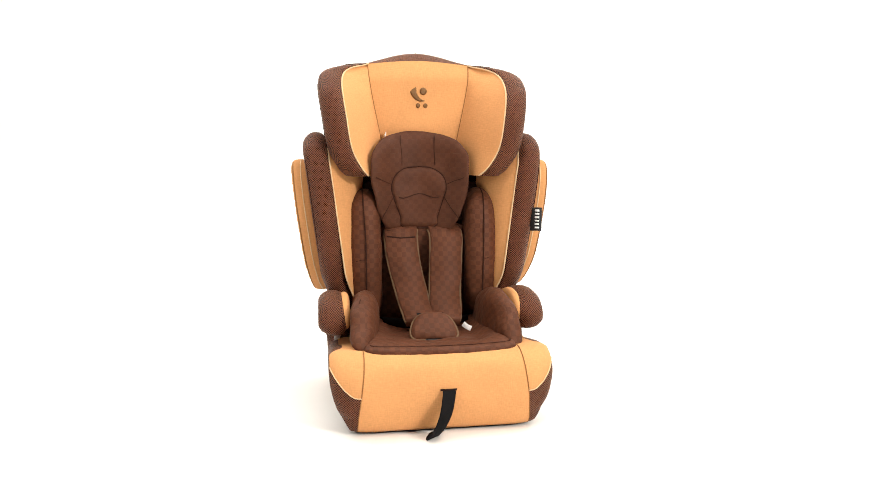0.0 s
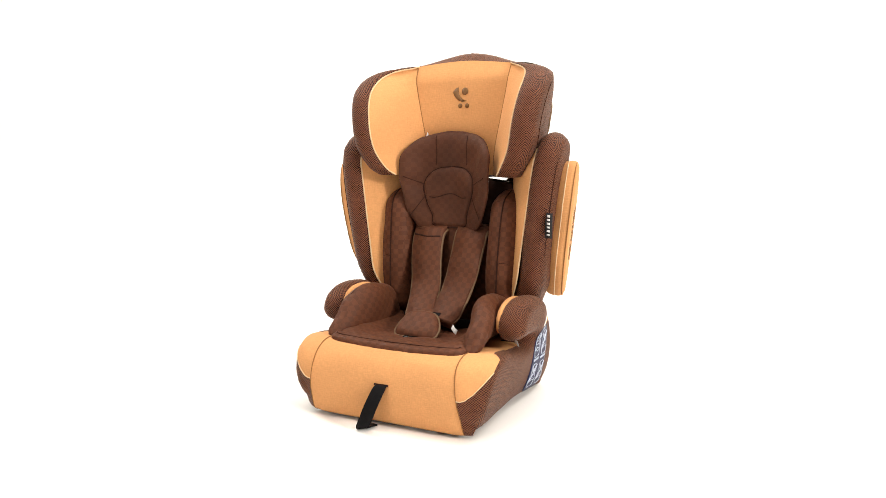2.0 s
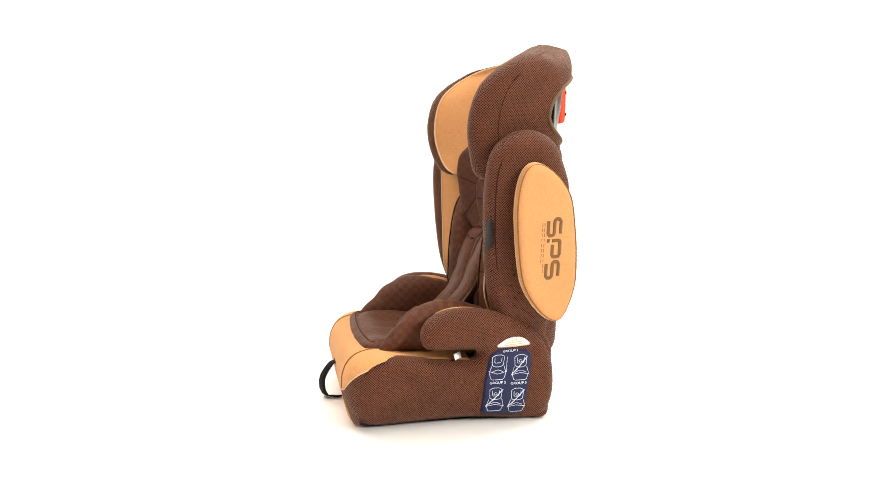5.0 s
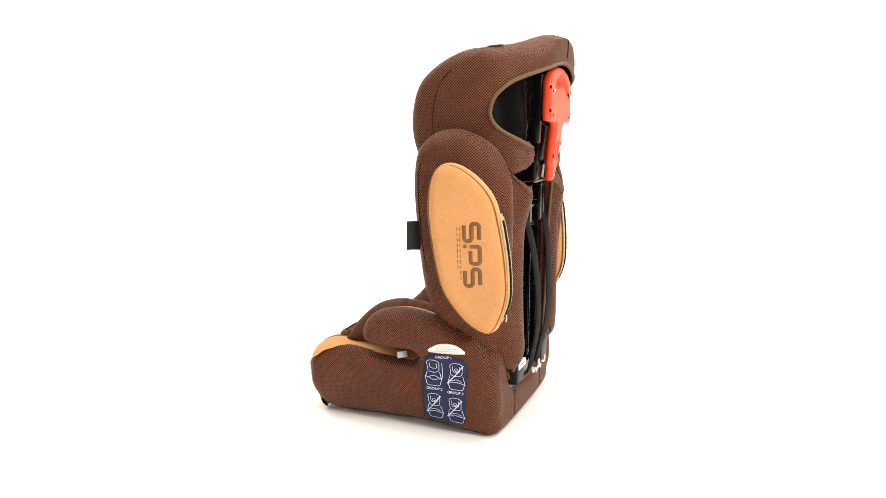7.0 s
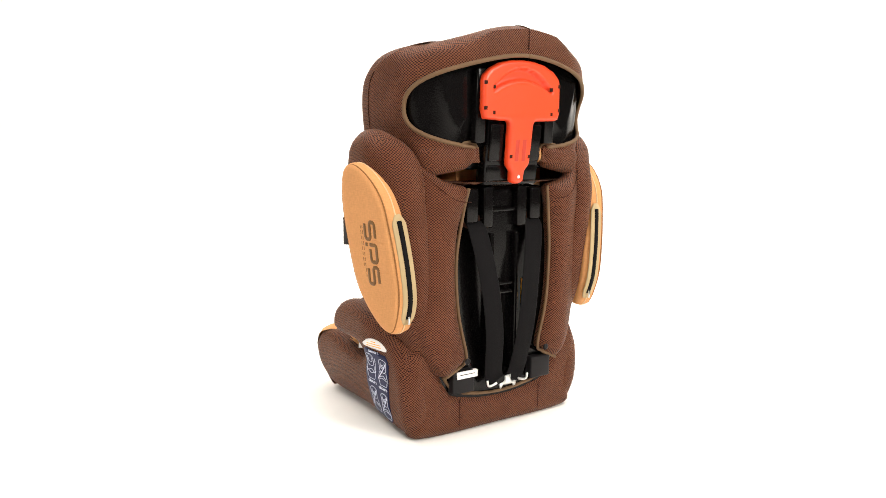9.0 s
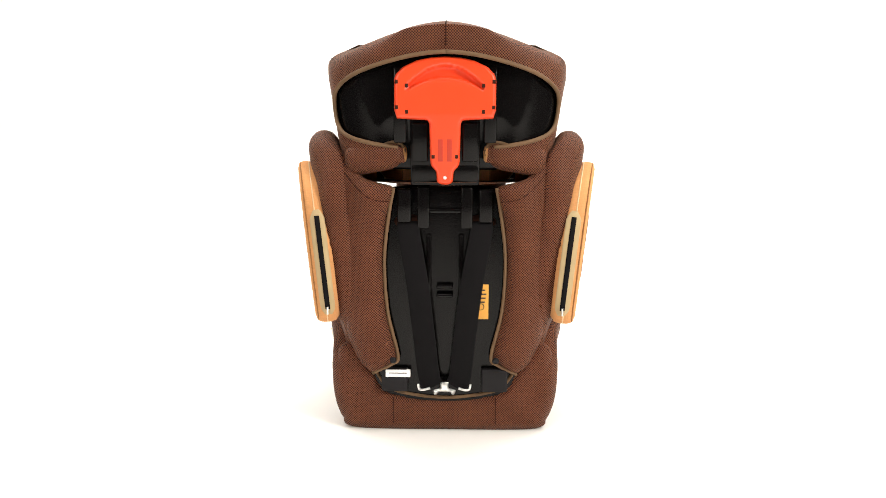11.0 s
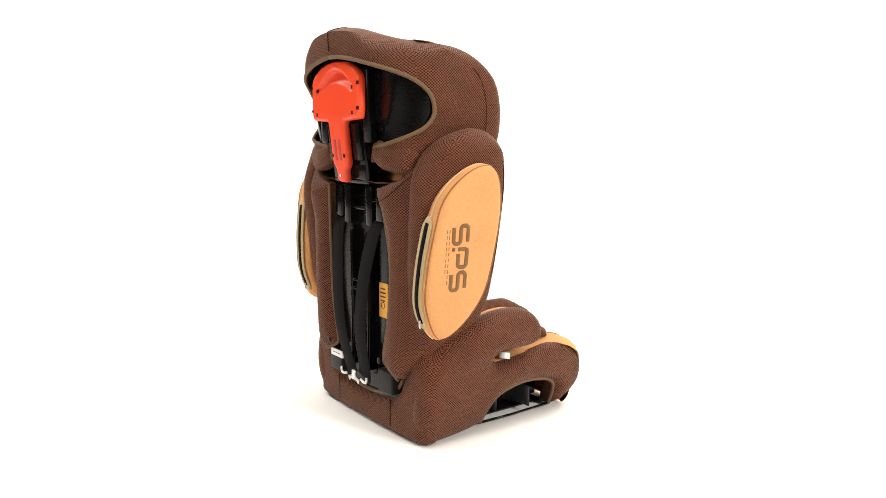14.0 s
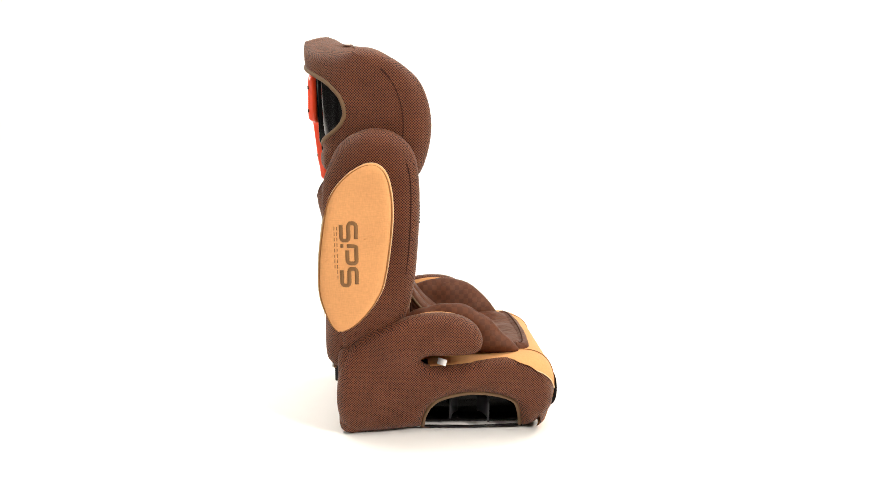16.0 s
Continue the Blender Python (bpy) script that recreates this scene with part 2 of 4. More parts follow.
def lettering(text, size, place, bold=0.0):
    """Letters of the built-in font as thin raised shapes; place(u, v, h) lays them out."""
    data = bpy.data.curves.new("lettering", "FONT")
    data.body, data.size, data.extrude, data.offset = text, size, 0.0004, bold
    data.align_x, data.align_y = "CENTER", "CENTER"
    ob = bpy.data.objects.new("lettering", data)
    scene.collection.objects.link(ob)
    me = ob.evaluated_get(bpy.context.evaluated_depsgraph_get()).to_mesh()
    out = [place(v.co.x, v.co.y, v.co.z) for v in me.vertices], [tuple(p.vertices) for p in me.polygons]
    bpy.data.objects.remove(ob)
    bpy.data.curves.remove(data)
    return out


def wobble(p, amount, scale):
    """Small soft unevenness of stuffed cloth."""
    v = Vector(p)
    return v + amount * noise.noise_vector(v * scale)


# ---- the studio ----
def studio():
    rings = []
    for x in (-4.0, -2.0, 0.0, 2.0, 4.0):
        prof = [(-4.0, 0.0), (0.0, 0.0), (2.0, 0.0)]
        prof += [(2.0 + math.sin(radians(a)), 1.0 - math.cos(radians(a))) for a in range(6, 91, 6)]
        prof += [(3.0, 3.6)]
        rings.append([Vector((x, y, z)) for y, z in prof])
    v, f = loft(rings)
    tagged(build("ground", v, f, STUDIO_WHITE, None), "seamless white studio floor curving up into a backdrop", "floor", kind="structure")
    # unseen enclosure, added dark so black plastic reflects little light
    for name, lo, hi in (("wall_west", (-4.1, -4, 0), (-4.0, 3.1, 3.6)), ("wall_east", (4.0, -4, 0), (4.1, 3.1, 3.6)), ("wall_south", (-4.1, -4.1, 0), (4.1, -4.0, 3.6))):
        v, f = box(lo, hi, 0.01)
        tagged(build(name, v, f, STUDIO_DARK, None, flat=True), "unseen dark wall added to keep reflections dark", "wall", kind="structure")
    v, f = box((-4.1, -4.1, 3.6), (4.1, 3.1, 3.7), 0.01)
    tagged(build("ceiling", v, f, STUDIO_DARK, None, flat=True), "unseen dark ceiling added to keep reflections dark", "ceiling", kind="structure")


# ---- the child seat ----
def half_width(z):
    return 0.160 + 0.037 * (1 - (1 - min(max(z, 0.0) / 0.12, 1.0)) ** 2)


def wing_out(z):
    return min(0.205 + 0.12 * (z - 0.227), 0.237) - 0.016 * sm((0.25 - z) / 0.09)


BASE_LEFT = [(0.183, 0.036), (0.168, -0.001), (0.12, -0.002), (0.054, 0.004), (-0.06, 0.003), (-0.152, 0.004), (-0.183, 0.042), (-0.184, 0.084), (-0.172, 0.113),
             (-0.148, 0.131), (-0.108, 0.1385), (-0.058, 0.1320), (-0.013, 0.1245), (0.021, 0.123), (0.038, 0.129), (0.040, 0.138), (0.022, 0.144), (-0.040, 0.146),
             (-0.060, 0.158), (-0.062, 0.180), (-0.046, 0.204), (-0.013, 0.218), (0.039, 0.218), (0.097, 0.202), (0.146, 0.174), (0.176, 0.128), (0.185, 0.080)]


def base_side(seat, side, arched):
    outline = BASE_LEFT
    if arched:
        k = outline.index((0.054, 0.004))
        arch = [(0.050, 0.004), (0.038, 0.006), (0.034, 0.030), (0.022, 0.052), (0.000, 0.066), (-0.043, 0.075), (-0.090, 0.071), (-0.120, 0.058), (-0.130, 0.035), (-0.134, 0.006), (-0.146, 0.004)]
        outline = outline[:k] + arch + outline[k + 2:]
        outline = [(a - 0.002 if a < -0.16 and b < 0.11 else a, b) for a, b in outline]

    def place(u, v, h):
        c = half_width(v) - 0.027 + 0.016 * sm((v - 0.115) / 0.05) * (1 - sm((u - 0.06) / 0.09)) + 0.012 * sm(u / 0.14) * (1 - sm(v / 0.11))
        return Vector((side * (c + h), u, v))
    v, f = pillow(outline, dome(0.027, 0.022), dome(0.027, 0.022), place, 0.007)
    cover = build("side_cover", v, f, BROWN_MESH, seat, "dark brown mesh side cover with armrest")
    v, f = pillow([(0.10, 0.150), (0.10, 0.190), (0.04, 0.214), (-0.010, 0.215), (-0.040, 0.201), (-0.052, 0.180), (-0.046, 0.160), (0.0, 0.152)], dome(0.010, 0.014), dome(0.008, 0.01),
                  lambda u, v, h: place(u, v, -0.022 - h), 0.008)
    build("armrest_lining", v, f, TAN, cover, "tan linen armrest lining")
    if arched:
        arc = smooth_loop([place(a, b, 0.012) for a, b in arch[1:-1]], 5, False)
        v, f = tube(arc, 0.0035)
        build("arch_binding", v, f, PIPING, cover, "olive brown bound edge of the arch")
    return cover


def seam_x(z, s=1):
    return 0.150 - 0.020 * sm(z / 0.14) + 0.007 * sm(z / 0.12)


def nose_point(x, y, z):
    """The front of the seat cushion, rounded towards its flanks."""
    k = min(max((abs(x) - half_width(max(z, 0.035)) + 0.058) / 0.060, 0.0), 1.0)
    return Vector((x, y + 0.04 * (1 - math.sqrt(1 - 0.98 * k * k)) * (1.0 if y < -0.1 else sm((0.05 - y) / 0.15)), z - (0.002 * k ** 2 + 0.007 * k ** 6) * sm((z - 0.08) / 0.04) + 0.012 * k ** 8 * sm((0.04 - z) / 0.04)))


def seat_front(seat):
    prof = smooth_loop([(0.08, 0.122), (0.0, 0.126), (-0.06, 0.132), (-0.11, 0.139), (-0.150, 0.140), (-0.178, 0.127), (-0.192, 0.102), (-0.1945, 0.07), (-0.189, 0.04), (-0.181, 0.014), (-0.170, 0.005)], 7, False)

    def strip(x0, x1, keep, n):
        rows = []
        for p in prof:
            y, z = p.x, p.y
            if keep(z, y):
                a, b = x0(z), x1(z)
                rows.append([nose_point(a + (b - a) * k / n, y, z) for k in range(n + 1)])
        return loft(rows)
    front = build("seat_front_cover", *strip(lambda z: -seam_x(z, -1), lambda z: seam_x(z), lambda z, y: True, 40), TAN, seat, "tan linen seat front panel")
    for s in (-1, 1):
        def column(t):
            """The tan and the mesh stretch of one column of the corner, split on a rising line."""
            line = [p for p in resample([Vector((p.x, p.y)) for p in prof], 0.001, False) if p.x < 0.03]
            cut = 0.074 + 0.052 * t ** 2.4
            k = max(i for i, p in enumerate(line) if p.y >= cut)
            halves = []
            for part_line in (line[:k + 1], line[k:]):
                n = 26 if not halves else 14
                pts = [part_line[round(i * (len(part_line) - 1) / n)] for i in range(n + 1)]
                halves.append([nose_point(s * (seam_x(p.y, s) + (half_width(p.y) - 0.002 - 0.018 * sm((p.x + 0.155) / 0.05) - seam_x(p.y, s)) * t), p.x, p.y) for p in pts])
            return halves
        cols = [column(k / 14) for k in range(15)]
        build("corner_panel", *loft([c[0] for c in cols]), TAN, front)
        build("corner_mesh", *loft([c[1] for c in cols]), BROWN_MESH, front, "dark brown mesh corner panel")
        build("corner_piping", *tube([c[1][0] + Vector((0, -0.0008, 0)) for c in cols], 0.0010, 6), CREAM, front)
        path = [nose_point(s * seam_x(p.y, s), p.x, p.y) + Vector((0, -0.0006, 0.0006)) for p in prof if p.x < -0.1]
        build("seam", *tube(path, 0.0008, 6), SEAM, front)
    v, f = box((-0.122, -0.140, 0.002), (0.126, 0.150, 0.008))
    build("base_plate", v, f, BLACK, seat, "black plastic bottom plate")
    v, f = box((-0.098, -0.15, 0.008), (-0.088, 0.15, 0.118))
    build("inner_wall", v, f, BLACK, seat)
    v, f = box((0.120, -0.15, 0.008), (0.130, 0.15, 0.118))
    build("inner_wall", v, f, BLACK, seat)
    # slot, a dark cord in place of its shade, and pull strap
    v, f = tube([(-0.011, -0.1945, 0.083), (0.017, -0.1945, 0.083)], 0.002, 6)
    build("strap_slot", v, f, THREAD_SHADE, front)
    path = smooth_loop([(0.004, -0.186, 0.083), (0.003, -0.201, 0.079), (-0.004, -0.217, 0.053), (-0.014, -0.219, 0.027), (-0.026, -0.211, 0.006), (-0.024, -0.196, 0.003), (-0.016, -0.184, 0.004)], 6, False)
    build("adjuster_strap", *ribbon(path, (0.9, 0.35, 0.2), 0.0022, 0.0112), WEB, seat, "black webbing adjuster strap")
    # belt guide in the arch
    path = [Vector((-0.150 + 0.05 * math.sin(a), -0.045 - 0.034 * math.cos(a), 0.0)) for a in (radians(k) for k in range(-20, 181, 20))]
    v, f = ribbon([p + Vector((0.012, 0, 0.032)) for p in path], (0, 0, 1), 0.004, 0.019)
    build("belt_guide", v, f, GUIDE, seat, "dark grey curved belt guide")
    build("floor_rail", *tube([(-0.150, 0.042, 0.006), (-0.150, -0.04, 0.0045), (-0.150, -0.138, 0.006)], 0.0022, 6), BLACK, seat, "thin black bottom rail")


def base_rear(seat):
    outline = [(-0.160, -0.001), (0.0, -0.002), (0.160, -0.001), (0.178, 0.03), (0.187, 0.09), (0.184, 0.145), (0.150, 0.155), (0.118, 0.105), (0.095, 0.074), (0.05, 0.062),
               (0.0, 0.058), (-0.05, 0.062), (-0.095, 0.074), (-0.118, 0.105), (-0.150, 0.155), (-0.184, 0.145), (-0.187, 0.09), (-0.178, 0.03)]
    place = lambda u, v, h: Vector((u, 0.159 + h + 0.006 * math.cos(u * 8), v))
    v, f = pillow(outline, dome(0.022, 0.02), dome(0.02, 0.02), place, 0.007)
    rear = build("rear_base_cover", v, f, BROWN_MESH, seat, "dark brown mesh rear base cover")
    path = smooth_loop([place(a, b, 0.016) for a, b in ((0.118, 0.106), (0.095, 0.077), (0.05, 0.065), (0.0, 0.061), (-0.05, 0.065), (-0.095, 0.077), (-0.118, 0.106))], 6, False)
    build("rear_binding", *tube(path, 0.003), PIPING, rear)
    for s in (-1, 1):
        build("seam", *tube([place(s * 0.088, z, 0.0222) for z in (0.014, 0.03, 0.045, 0.062)], 0.0009, 6), THREAD_SHADE, rear)
    return rear


def backrest(seat):
    # black moulded back shell
    outline = [(-0.115, 0.05), (0.115, 0.05), (0.125, 0.12), (0.155, 0.22), (0.155, 0.38), (0.09, 0.43), (-0.09, 0.43), (-0.155, 0.38), (-0.155, 0.22), (-0.125, 0.12)]
    v, f = pillow(outline, dome(0.012, 0.012), dome(0.018, 0.012), lambda u, v, h: Vector((u, 0.158 + h, v)), 0.012, smooth=3)
    shell = build("back_shell", v, f, BLACK, seat, "black moulded plastic back shell")
    for s in (-1, 1):
        v, f = box((s * 0.036 - 0.010, 0.160, 0.36), (s * 0.036 + 0.010, 0.186, 0.432), 0.004)
        build("shell_rib", v, f, BLACK, shell)
        v, f = box((s * 0.068 - 0.012, 0.160, 0.37), (s * 0.068 + 0.012, 0.184, 0.428), 0.004)
        build("shell_rib", v, f, BLACK, shell)
        v, f = box((s * 0.027 - 0.004, 0.160, 0.10), (s * 0.027 + 0.004, 0.184, 0.35), 0.003)
        build("shell_rib", v, f, BLACK, shell)
        v, f = box((s * 0.085 - 0.022, 0.160, 0.075), (s * 0.085 + 0.022, 0.186, 0.115), 0.003)
        build("shell_foot", v, f, GREY, shell, "dark grey plastic foot of the shell")
        # the shell is uncut: a dark disc gives the slot's shade
        hole = ring2(s * 0.062, 0.372, 0.024, 0.013, 24)
        v, f = pillow(hole, dome(0.002, 0.002), dome(0.002, 0.002), lambda u, v, h: Vector((u, 0.1725 + h, v)), 0.008, rings=(), smooth=0)
        build("belt_slot", v, f, THREAD_SHADE, shell, "dark disc standing for the shade in a shoulder belt slot")
    for z in (0.243, 0.258):
        v, f = box((-0.014, 0.160, z), (0.014, 0.189, z + 0.006), 0.0025)
        build("shell_rib", v, f, BLACK, shell)
    v, f = box((-0.045, 0.162, 0.386), (0.045, 0.180, 0.394), 0.003)
    build("shell_rib", v, f, BLACK, shell)
    # rear harness belts
    for s in (-1, 1):
        path = smooth_loop([(s * 0.060, 0.170, 0.374), (s * 0.060, 0.188, 0.355), (s * 0.045, 0.201, 0.27), (s * 0.034, 0.203, 0.18), (s * 0.026, 0.190, 0.105), (s * 0.018, 0.186, 0.085)], 6, False)
        build("rear_belt", *ribbon(path, (1, 0, 0), 0.002, 0.0185), WEB, seat, "black webbing harness belt behind the shell")
    # joining plate of the belts
    y = 0.197
    pl = lambda u, v, h: Vector((u, y + h, v))
    outline = [(-0.020, 0.083), (-0.007, 0.086), (-0.007, 0.097), (0.007, 0.097), (0.007, 0.086), (0.020, 0.083), (0.017, 0.074), (0.012, 0.074), (0.011, 0.079), (-0.011, 0.079), (-0.012, 0.074), (-0.017, 0.074)]
    v, f = pillow(outline, dome(0.0015, 0.001), dome(0.0015, 0.001), pl, 0.004, rings=(), smooth=0)
    plate = build("belt_yoke", v, f, METAL, seat, "zinc plated steel belt yoke")
    for s in (-1, 1):
        build("yoke_hook", *tube(smooth_loop([(s * 0.024, y, 0.086), (s * 0.034, y, 0.083), (s * 0.042, y, 0.084), (s * 0.044, y, 0.093)], 4, False), 0.0022), METAL, plate)
    # labels on the shell
    v, f = box((-0.074, 0.160, 0.202), (-0.048, 0.1722, 0.263), 0.001)
    lab = build("approval_label", v, f, LABEL_ORANGE, shell, "orange approval label with small print")
    for k, w in enumerate((0.014, 0.018, 0.016, 0.013)):
        v, f = box((-0.061 - w / 2, 0.1716, 0.252 - k * 0.007), (-0.061 + w / 2, 0.1727, 0.2545 - k * 0.007), 0.0002)
        build("print_bar", v, f, DARK_INK, lab)
    build("print_ring", *tube([Vector((-0.061 + 0.0055 * math.cos(a), 0.1724, 0.224 + 0.0055 * math.sin(a))) for a in (k * math.pi / 10 for k in range(20))], 0.0007, 6, True), DARK_INK, lab)
    v, f = box((0.058, 0.180, 0.102), (0.100, 0.1878, 0.1145), 0.0008)
    lab = build("serial_label", v, f, PAPER, shell, "white paper label with small print")
    v, f = box((0.064, 0.1874, 0.1085), (0.094, 0.1882, 0.1098), 0.0002)
    build("print_bar", v, f, DARK_INK, lab)
    # front cloth of the backrest, its colour darkened to stand in for shade
    v, f = pillow([(-0.15, 0.12), (0.15, 0.12), (0.15, 0.3), (0.12, 0.425), (-0.12, 0.425), (-0.15, 0.3)], dome(0.014, 0.02), dome(0.008, 0.01), lambda u, v, h: Vector((u, 0.140 - h, v)), 0.012, smooth=2)
    build("back_cloth", v, f, BROWN, seat, "brown backrest cloth, darkened for the shade behind the cushions")


WING = [(0.180, 0.128), (0.202, 0.215), (0.213, 0.330), (0.216, 0.413), (0.208, 0.455), (0.183, 0.495), (0.144, 0.520), (0.111, 0.527), (0.079, 0.518), (0.054, 0.492),
        (0.045, 0.454), (0.043, 0.405), (0.047, 0.320), (0.056, 0.249), (0.078, 0.185), (0.110, 0.140), (0.145, 0.118)]
PAD = [(0.184, 0.203), (0.202, 0.253), (0.202, 0.310), (0.195, 0.365), (0.183, 0.417), (0.155, 0.453), (0.122, 0.472), (0.098, 0.466), (0.085, 0.436), (0.082, 0.382),
       (0.093, 0.293), (0.108, 0.250), (0.137, 0.212), (0.165, 0.194)]


def wing(seat, side):
    taper = 0.019
    place = lambda u, v, h: Vector((side * (wing_out(v) - 0.026 + h - taper * sm((u - 0.12) / 0.09) - 0.014 * sm((u - 0.13) / 0.09) * sm((v - 0.40) / 0.1)), u - 0.013 * sm((u - 0.15) / 0.07), v))
    v, f = pillow(WING, dome(0.026, 0.028), dome(0.024, 0.024), place, 0.0075)
    cover = build("side_wing", v, f, BROWN_MESH, seat, "dark brown mesh padded side wing")
    line = smooth_loop([(0.066, 0.29), (0.060, 0.34), (0.057, 0.405), (0.059, 0.452), (0.069, 0.482), (0.088, 0.502), (0.112, 0.509), (0.14, 0.502), (0.170, 0.482), (0.188, 0.455)], 6, False)
    build("wing_seam", *tube([place(p.x, p.y, 0.0228) for p in resample(line, 0.006, False)], 0.0011, 6), THREAD_SHADE, cover)
    # tan inner face
    rows = []
    for k in range(30):
        z = 0.15 + 0.345 * k / 29
        x0 = wing_out(z) - 0.048
        rows.append([Vector((side * (x0 + (0.118 - x0) * t - 0.006 * math.sin(math.pi * t)), 0.058 + 0.030 * sm((0.25 - z) / 0.1) + 0.02 * sm((z - 0.46) / 0.05) + 0.085 * t ** 1.2, z)) for t in (j / 8 for j in range(9))])
    build("inner_wing_panel", *loft(rows), TAN, cover, "tan linen inner wing panel")
    path = [r[0] + Vector((0, -0.0005, 0)) for r in rows]
    build("inner_piping", *tube(path, 0.0016, 6), CREAM, cover)
    # rear panel
    outline = [(0.084, 0.428), (0.093, 0.387), (0.102, 0.307), (0.097, 0.217), (0.080, 0.140), (0.090, 0.125), (0.125, 0.108), (0.165, 0.140), (0.194, 0.22), (0.210, 0.34), (0.218, 0.45),
               (0.202, 0.494), (0.174, 0.478), (0.142, 0.448), (0.110, 0.438)]
    pr = lambda u, v, h: Vector((side * (u - (taper - 0.006) * sm((u - 0.10) / 0.10)), 0.182 + h - 0.025 * sm((u - 0.12) / 0.09) + 0.011 * sm((v - 0.35) / 0.07) * (1 - sm((u - 0.13) / 0.06)), v))
    v, f = pillow(outline, dome(0.024, 0.026, 0.003), dome(0.018, 0.018), pr, 0.0075)
    rear = build("rear_wing_panel", v, f, BROWN_MESH, seat, "dark brown mesh rear panel")
    path = smooth_loop([pr(a, b, 0.010) for a, b in ((0.084, 0.430), (0.092, 0.387), (0.101, 0.307), (0.096, 0.217), (0.079, 0.140), (0.089, 0.124), (0.125, 0.107))], 6, False)
    build("rear_binding", *tube(path, 0.003), PIPING, rear)
    path = smooth_loop([pr(a, b, 0.0262) for a, b in ((0.090, 0.408), (0.12, 0.412), (0.15, 0.43), (0.18, 0.458), (0.193, 0.474))], 6, False)
    build("rear_seam", *tube(path, 0.0007, 6), THREAD_SHADE, rear)
    v, f = pillow(ring2(side * 0.086, 0.135, 0.006, 0.006, 14), dome(0.002, 0.003), dome(0.001, 0.001), lambda u, v, h: Vector((u, 0.2065 + h, v)), 0.003, rings=(), smooth=0)
    build("snap_button", v, f, GREY, rear, "dark grey snap button")


def pad_x(z):
    return 0.233 + 0.10 * (z - 0.279)


def side_pad(seat, side):
    flare = 0.19
    back = 0.003
    place = lambda u, v, h: Vector((side * (pad_x(v) + flare * (0.150 - u) - 0.014 + h), u + back, v))
    v, f = pillow(PAD, dome(0.014, 0.010), dome(0.028, 0.012), place, 0.007)
    pad = build("side_impact_pad", v, f, TAN, seat, "tan linen side impact pad with embroidered letters")
    loop = resample(smooth_loop(PAD, 6), 0.006)
    cy = sum(p.x for p in loop) / len(loop)
    cz = sum(p.y for p in loop) / len(loop)
    for h, k in ((0.009, 0.975), (-0.006, 0.995)):
        path = [place(cy + (p.x - cy) * k, cz + (p.y - cz) * k, h) for p in loop]
        build("pad_piping", *tube(path, 0.0012, 6, True), SEAM if h > 0 else CREAM, pad)
    # zip along the rear edge
    path = smooth_loop([place(a, b, -0.009) for a, b in ((0.190, 0.392), (0.1955, 0.365), (0.2020, 0.310), (0.2020, 0.253), (0.188, 0.212))], 6, False)
    build("zip_tape", *ribbon(path, (1, 0, 0), 0.003, lambda t: 0.0125 * min(1.0, 0.35 + 4 * t, 0.5 + 5 * (1 - t))), TAPE, pad, "tan zip tape")
    path = [p + Vector((0, 0.0016, 0)) for p in path[3:-2]]
    build("zip", *ribbon(path, (1, 0, 0), 0.0025, 0.0042), WEB, pad, "black zip")
    pull = path[-1]
    build("zip_pull", *ribbon([pull + Vector((0, 0.003, 0.004)), pull + Vector((0, 0.004, -0.004)), pull + Vector((0, 0.003, -0.009))], (1, 0, 0), 0.0015, 0.0015), METAL, pad)
    # embroidered letters, reading downwards
    cz, cy = 0.327, 0.152
    d = 1 if side > 0 else -1
    put = lambda u, v, h: place(cy + d * v, cz - u, 0.0141 + h)
    ess = [(0.9, 1.0), (0.12, 1.0), (0.0, 0.9), (0.0, 0.6), (0.12, 0.5), (0.88, 0.5), (1.0, 0.4), (1.0, 0.1), (0.88, 0.0), (0.1, 0.0)]
    pee = [(0.0, -0.05), (0.0, 0.15)], [(0.0, 0.38), (0.0, 0.95), (0.05, 1.0), (0.88, 1.0), (1.0, 0.9), (1.0, 0.5), (0.88, 0.4), (0.25, 0.4)]
    for k, strokes in enumerate(([ess], pee, [ess])):
        shapes = []
        for st in strokes:
            line = resample([Vector(((k - 1) * 0.037 + (a - 0.5) * 0.028, (b - 0.5) * 0.024, 0)) for a, b in st], 0.003, False)
            tv, tf = tube(line, 0.0033, 6)
            shapes.append(([put(p.x, p.y, p.z * 0.3) for p in tv], tf))
        build("letter", *both(*shapes), TAN_THREAD, pad, "brown embroidered letter")
    for k, w in enumerate((0.086, 0.074)):
        bar = resample([Vector((-0.045, -0.0185 - 0.0042 * k, 0)), Vector((-0.045 + w, -0.0185 - 0.0042 * k, 0))], 0.003, False)
        for i in range(0, len(bar) - 2, 3):
            tv, tf = tube(bar[i:i + 3], 0.0007, 5)
            build("print_bar", [put(p.x, p.y, p.z * 0.3) for p in tv], tf, TAN_THREAD, pad)
    for a, b in (((0.182, 0.345), (0.150, 0.352)), ((0.186, 0.298), (0.158, 0.300))) if side > 0 else (((0.128, 0.352), (0.092, 0.368)), ((0.19, 0.315), (0.165, 0.335))):
        build("crease", *tube([place(a[0] + (b[0] - a[0]) * k / 6, a[1] + (b[1] - a[1]) * k / 6, 0.0134) for k in range(7)], 0.0012, 5), TAN, pad)
    return pad


# ---- headrest ----
FRONT = [(0.440, 0.060), (0.452, 0.044), (0.488, 0.030), (0.530, 0.024), (0.566, 0.029), (0.597, 0.044), (0.620, 0.070), (0.638, 0.099), (0.652, 0.125), (0.660, 0.155)]
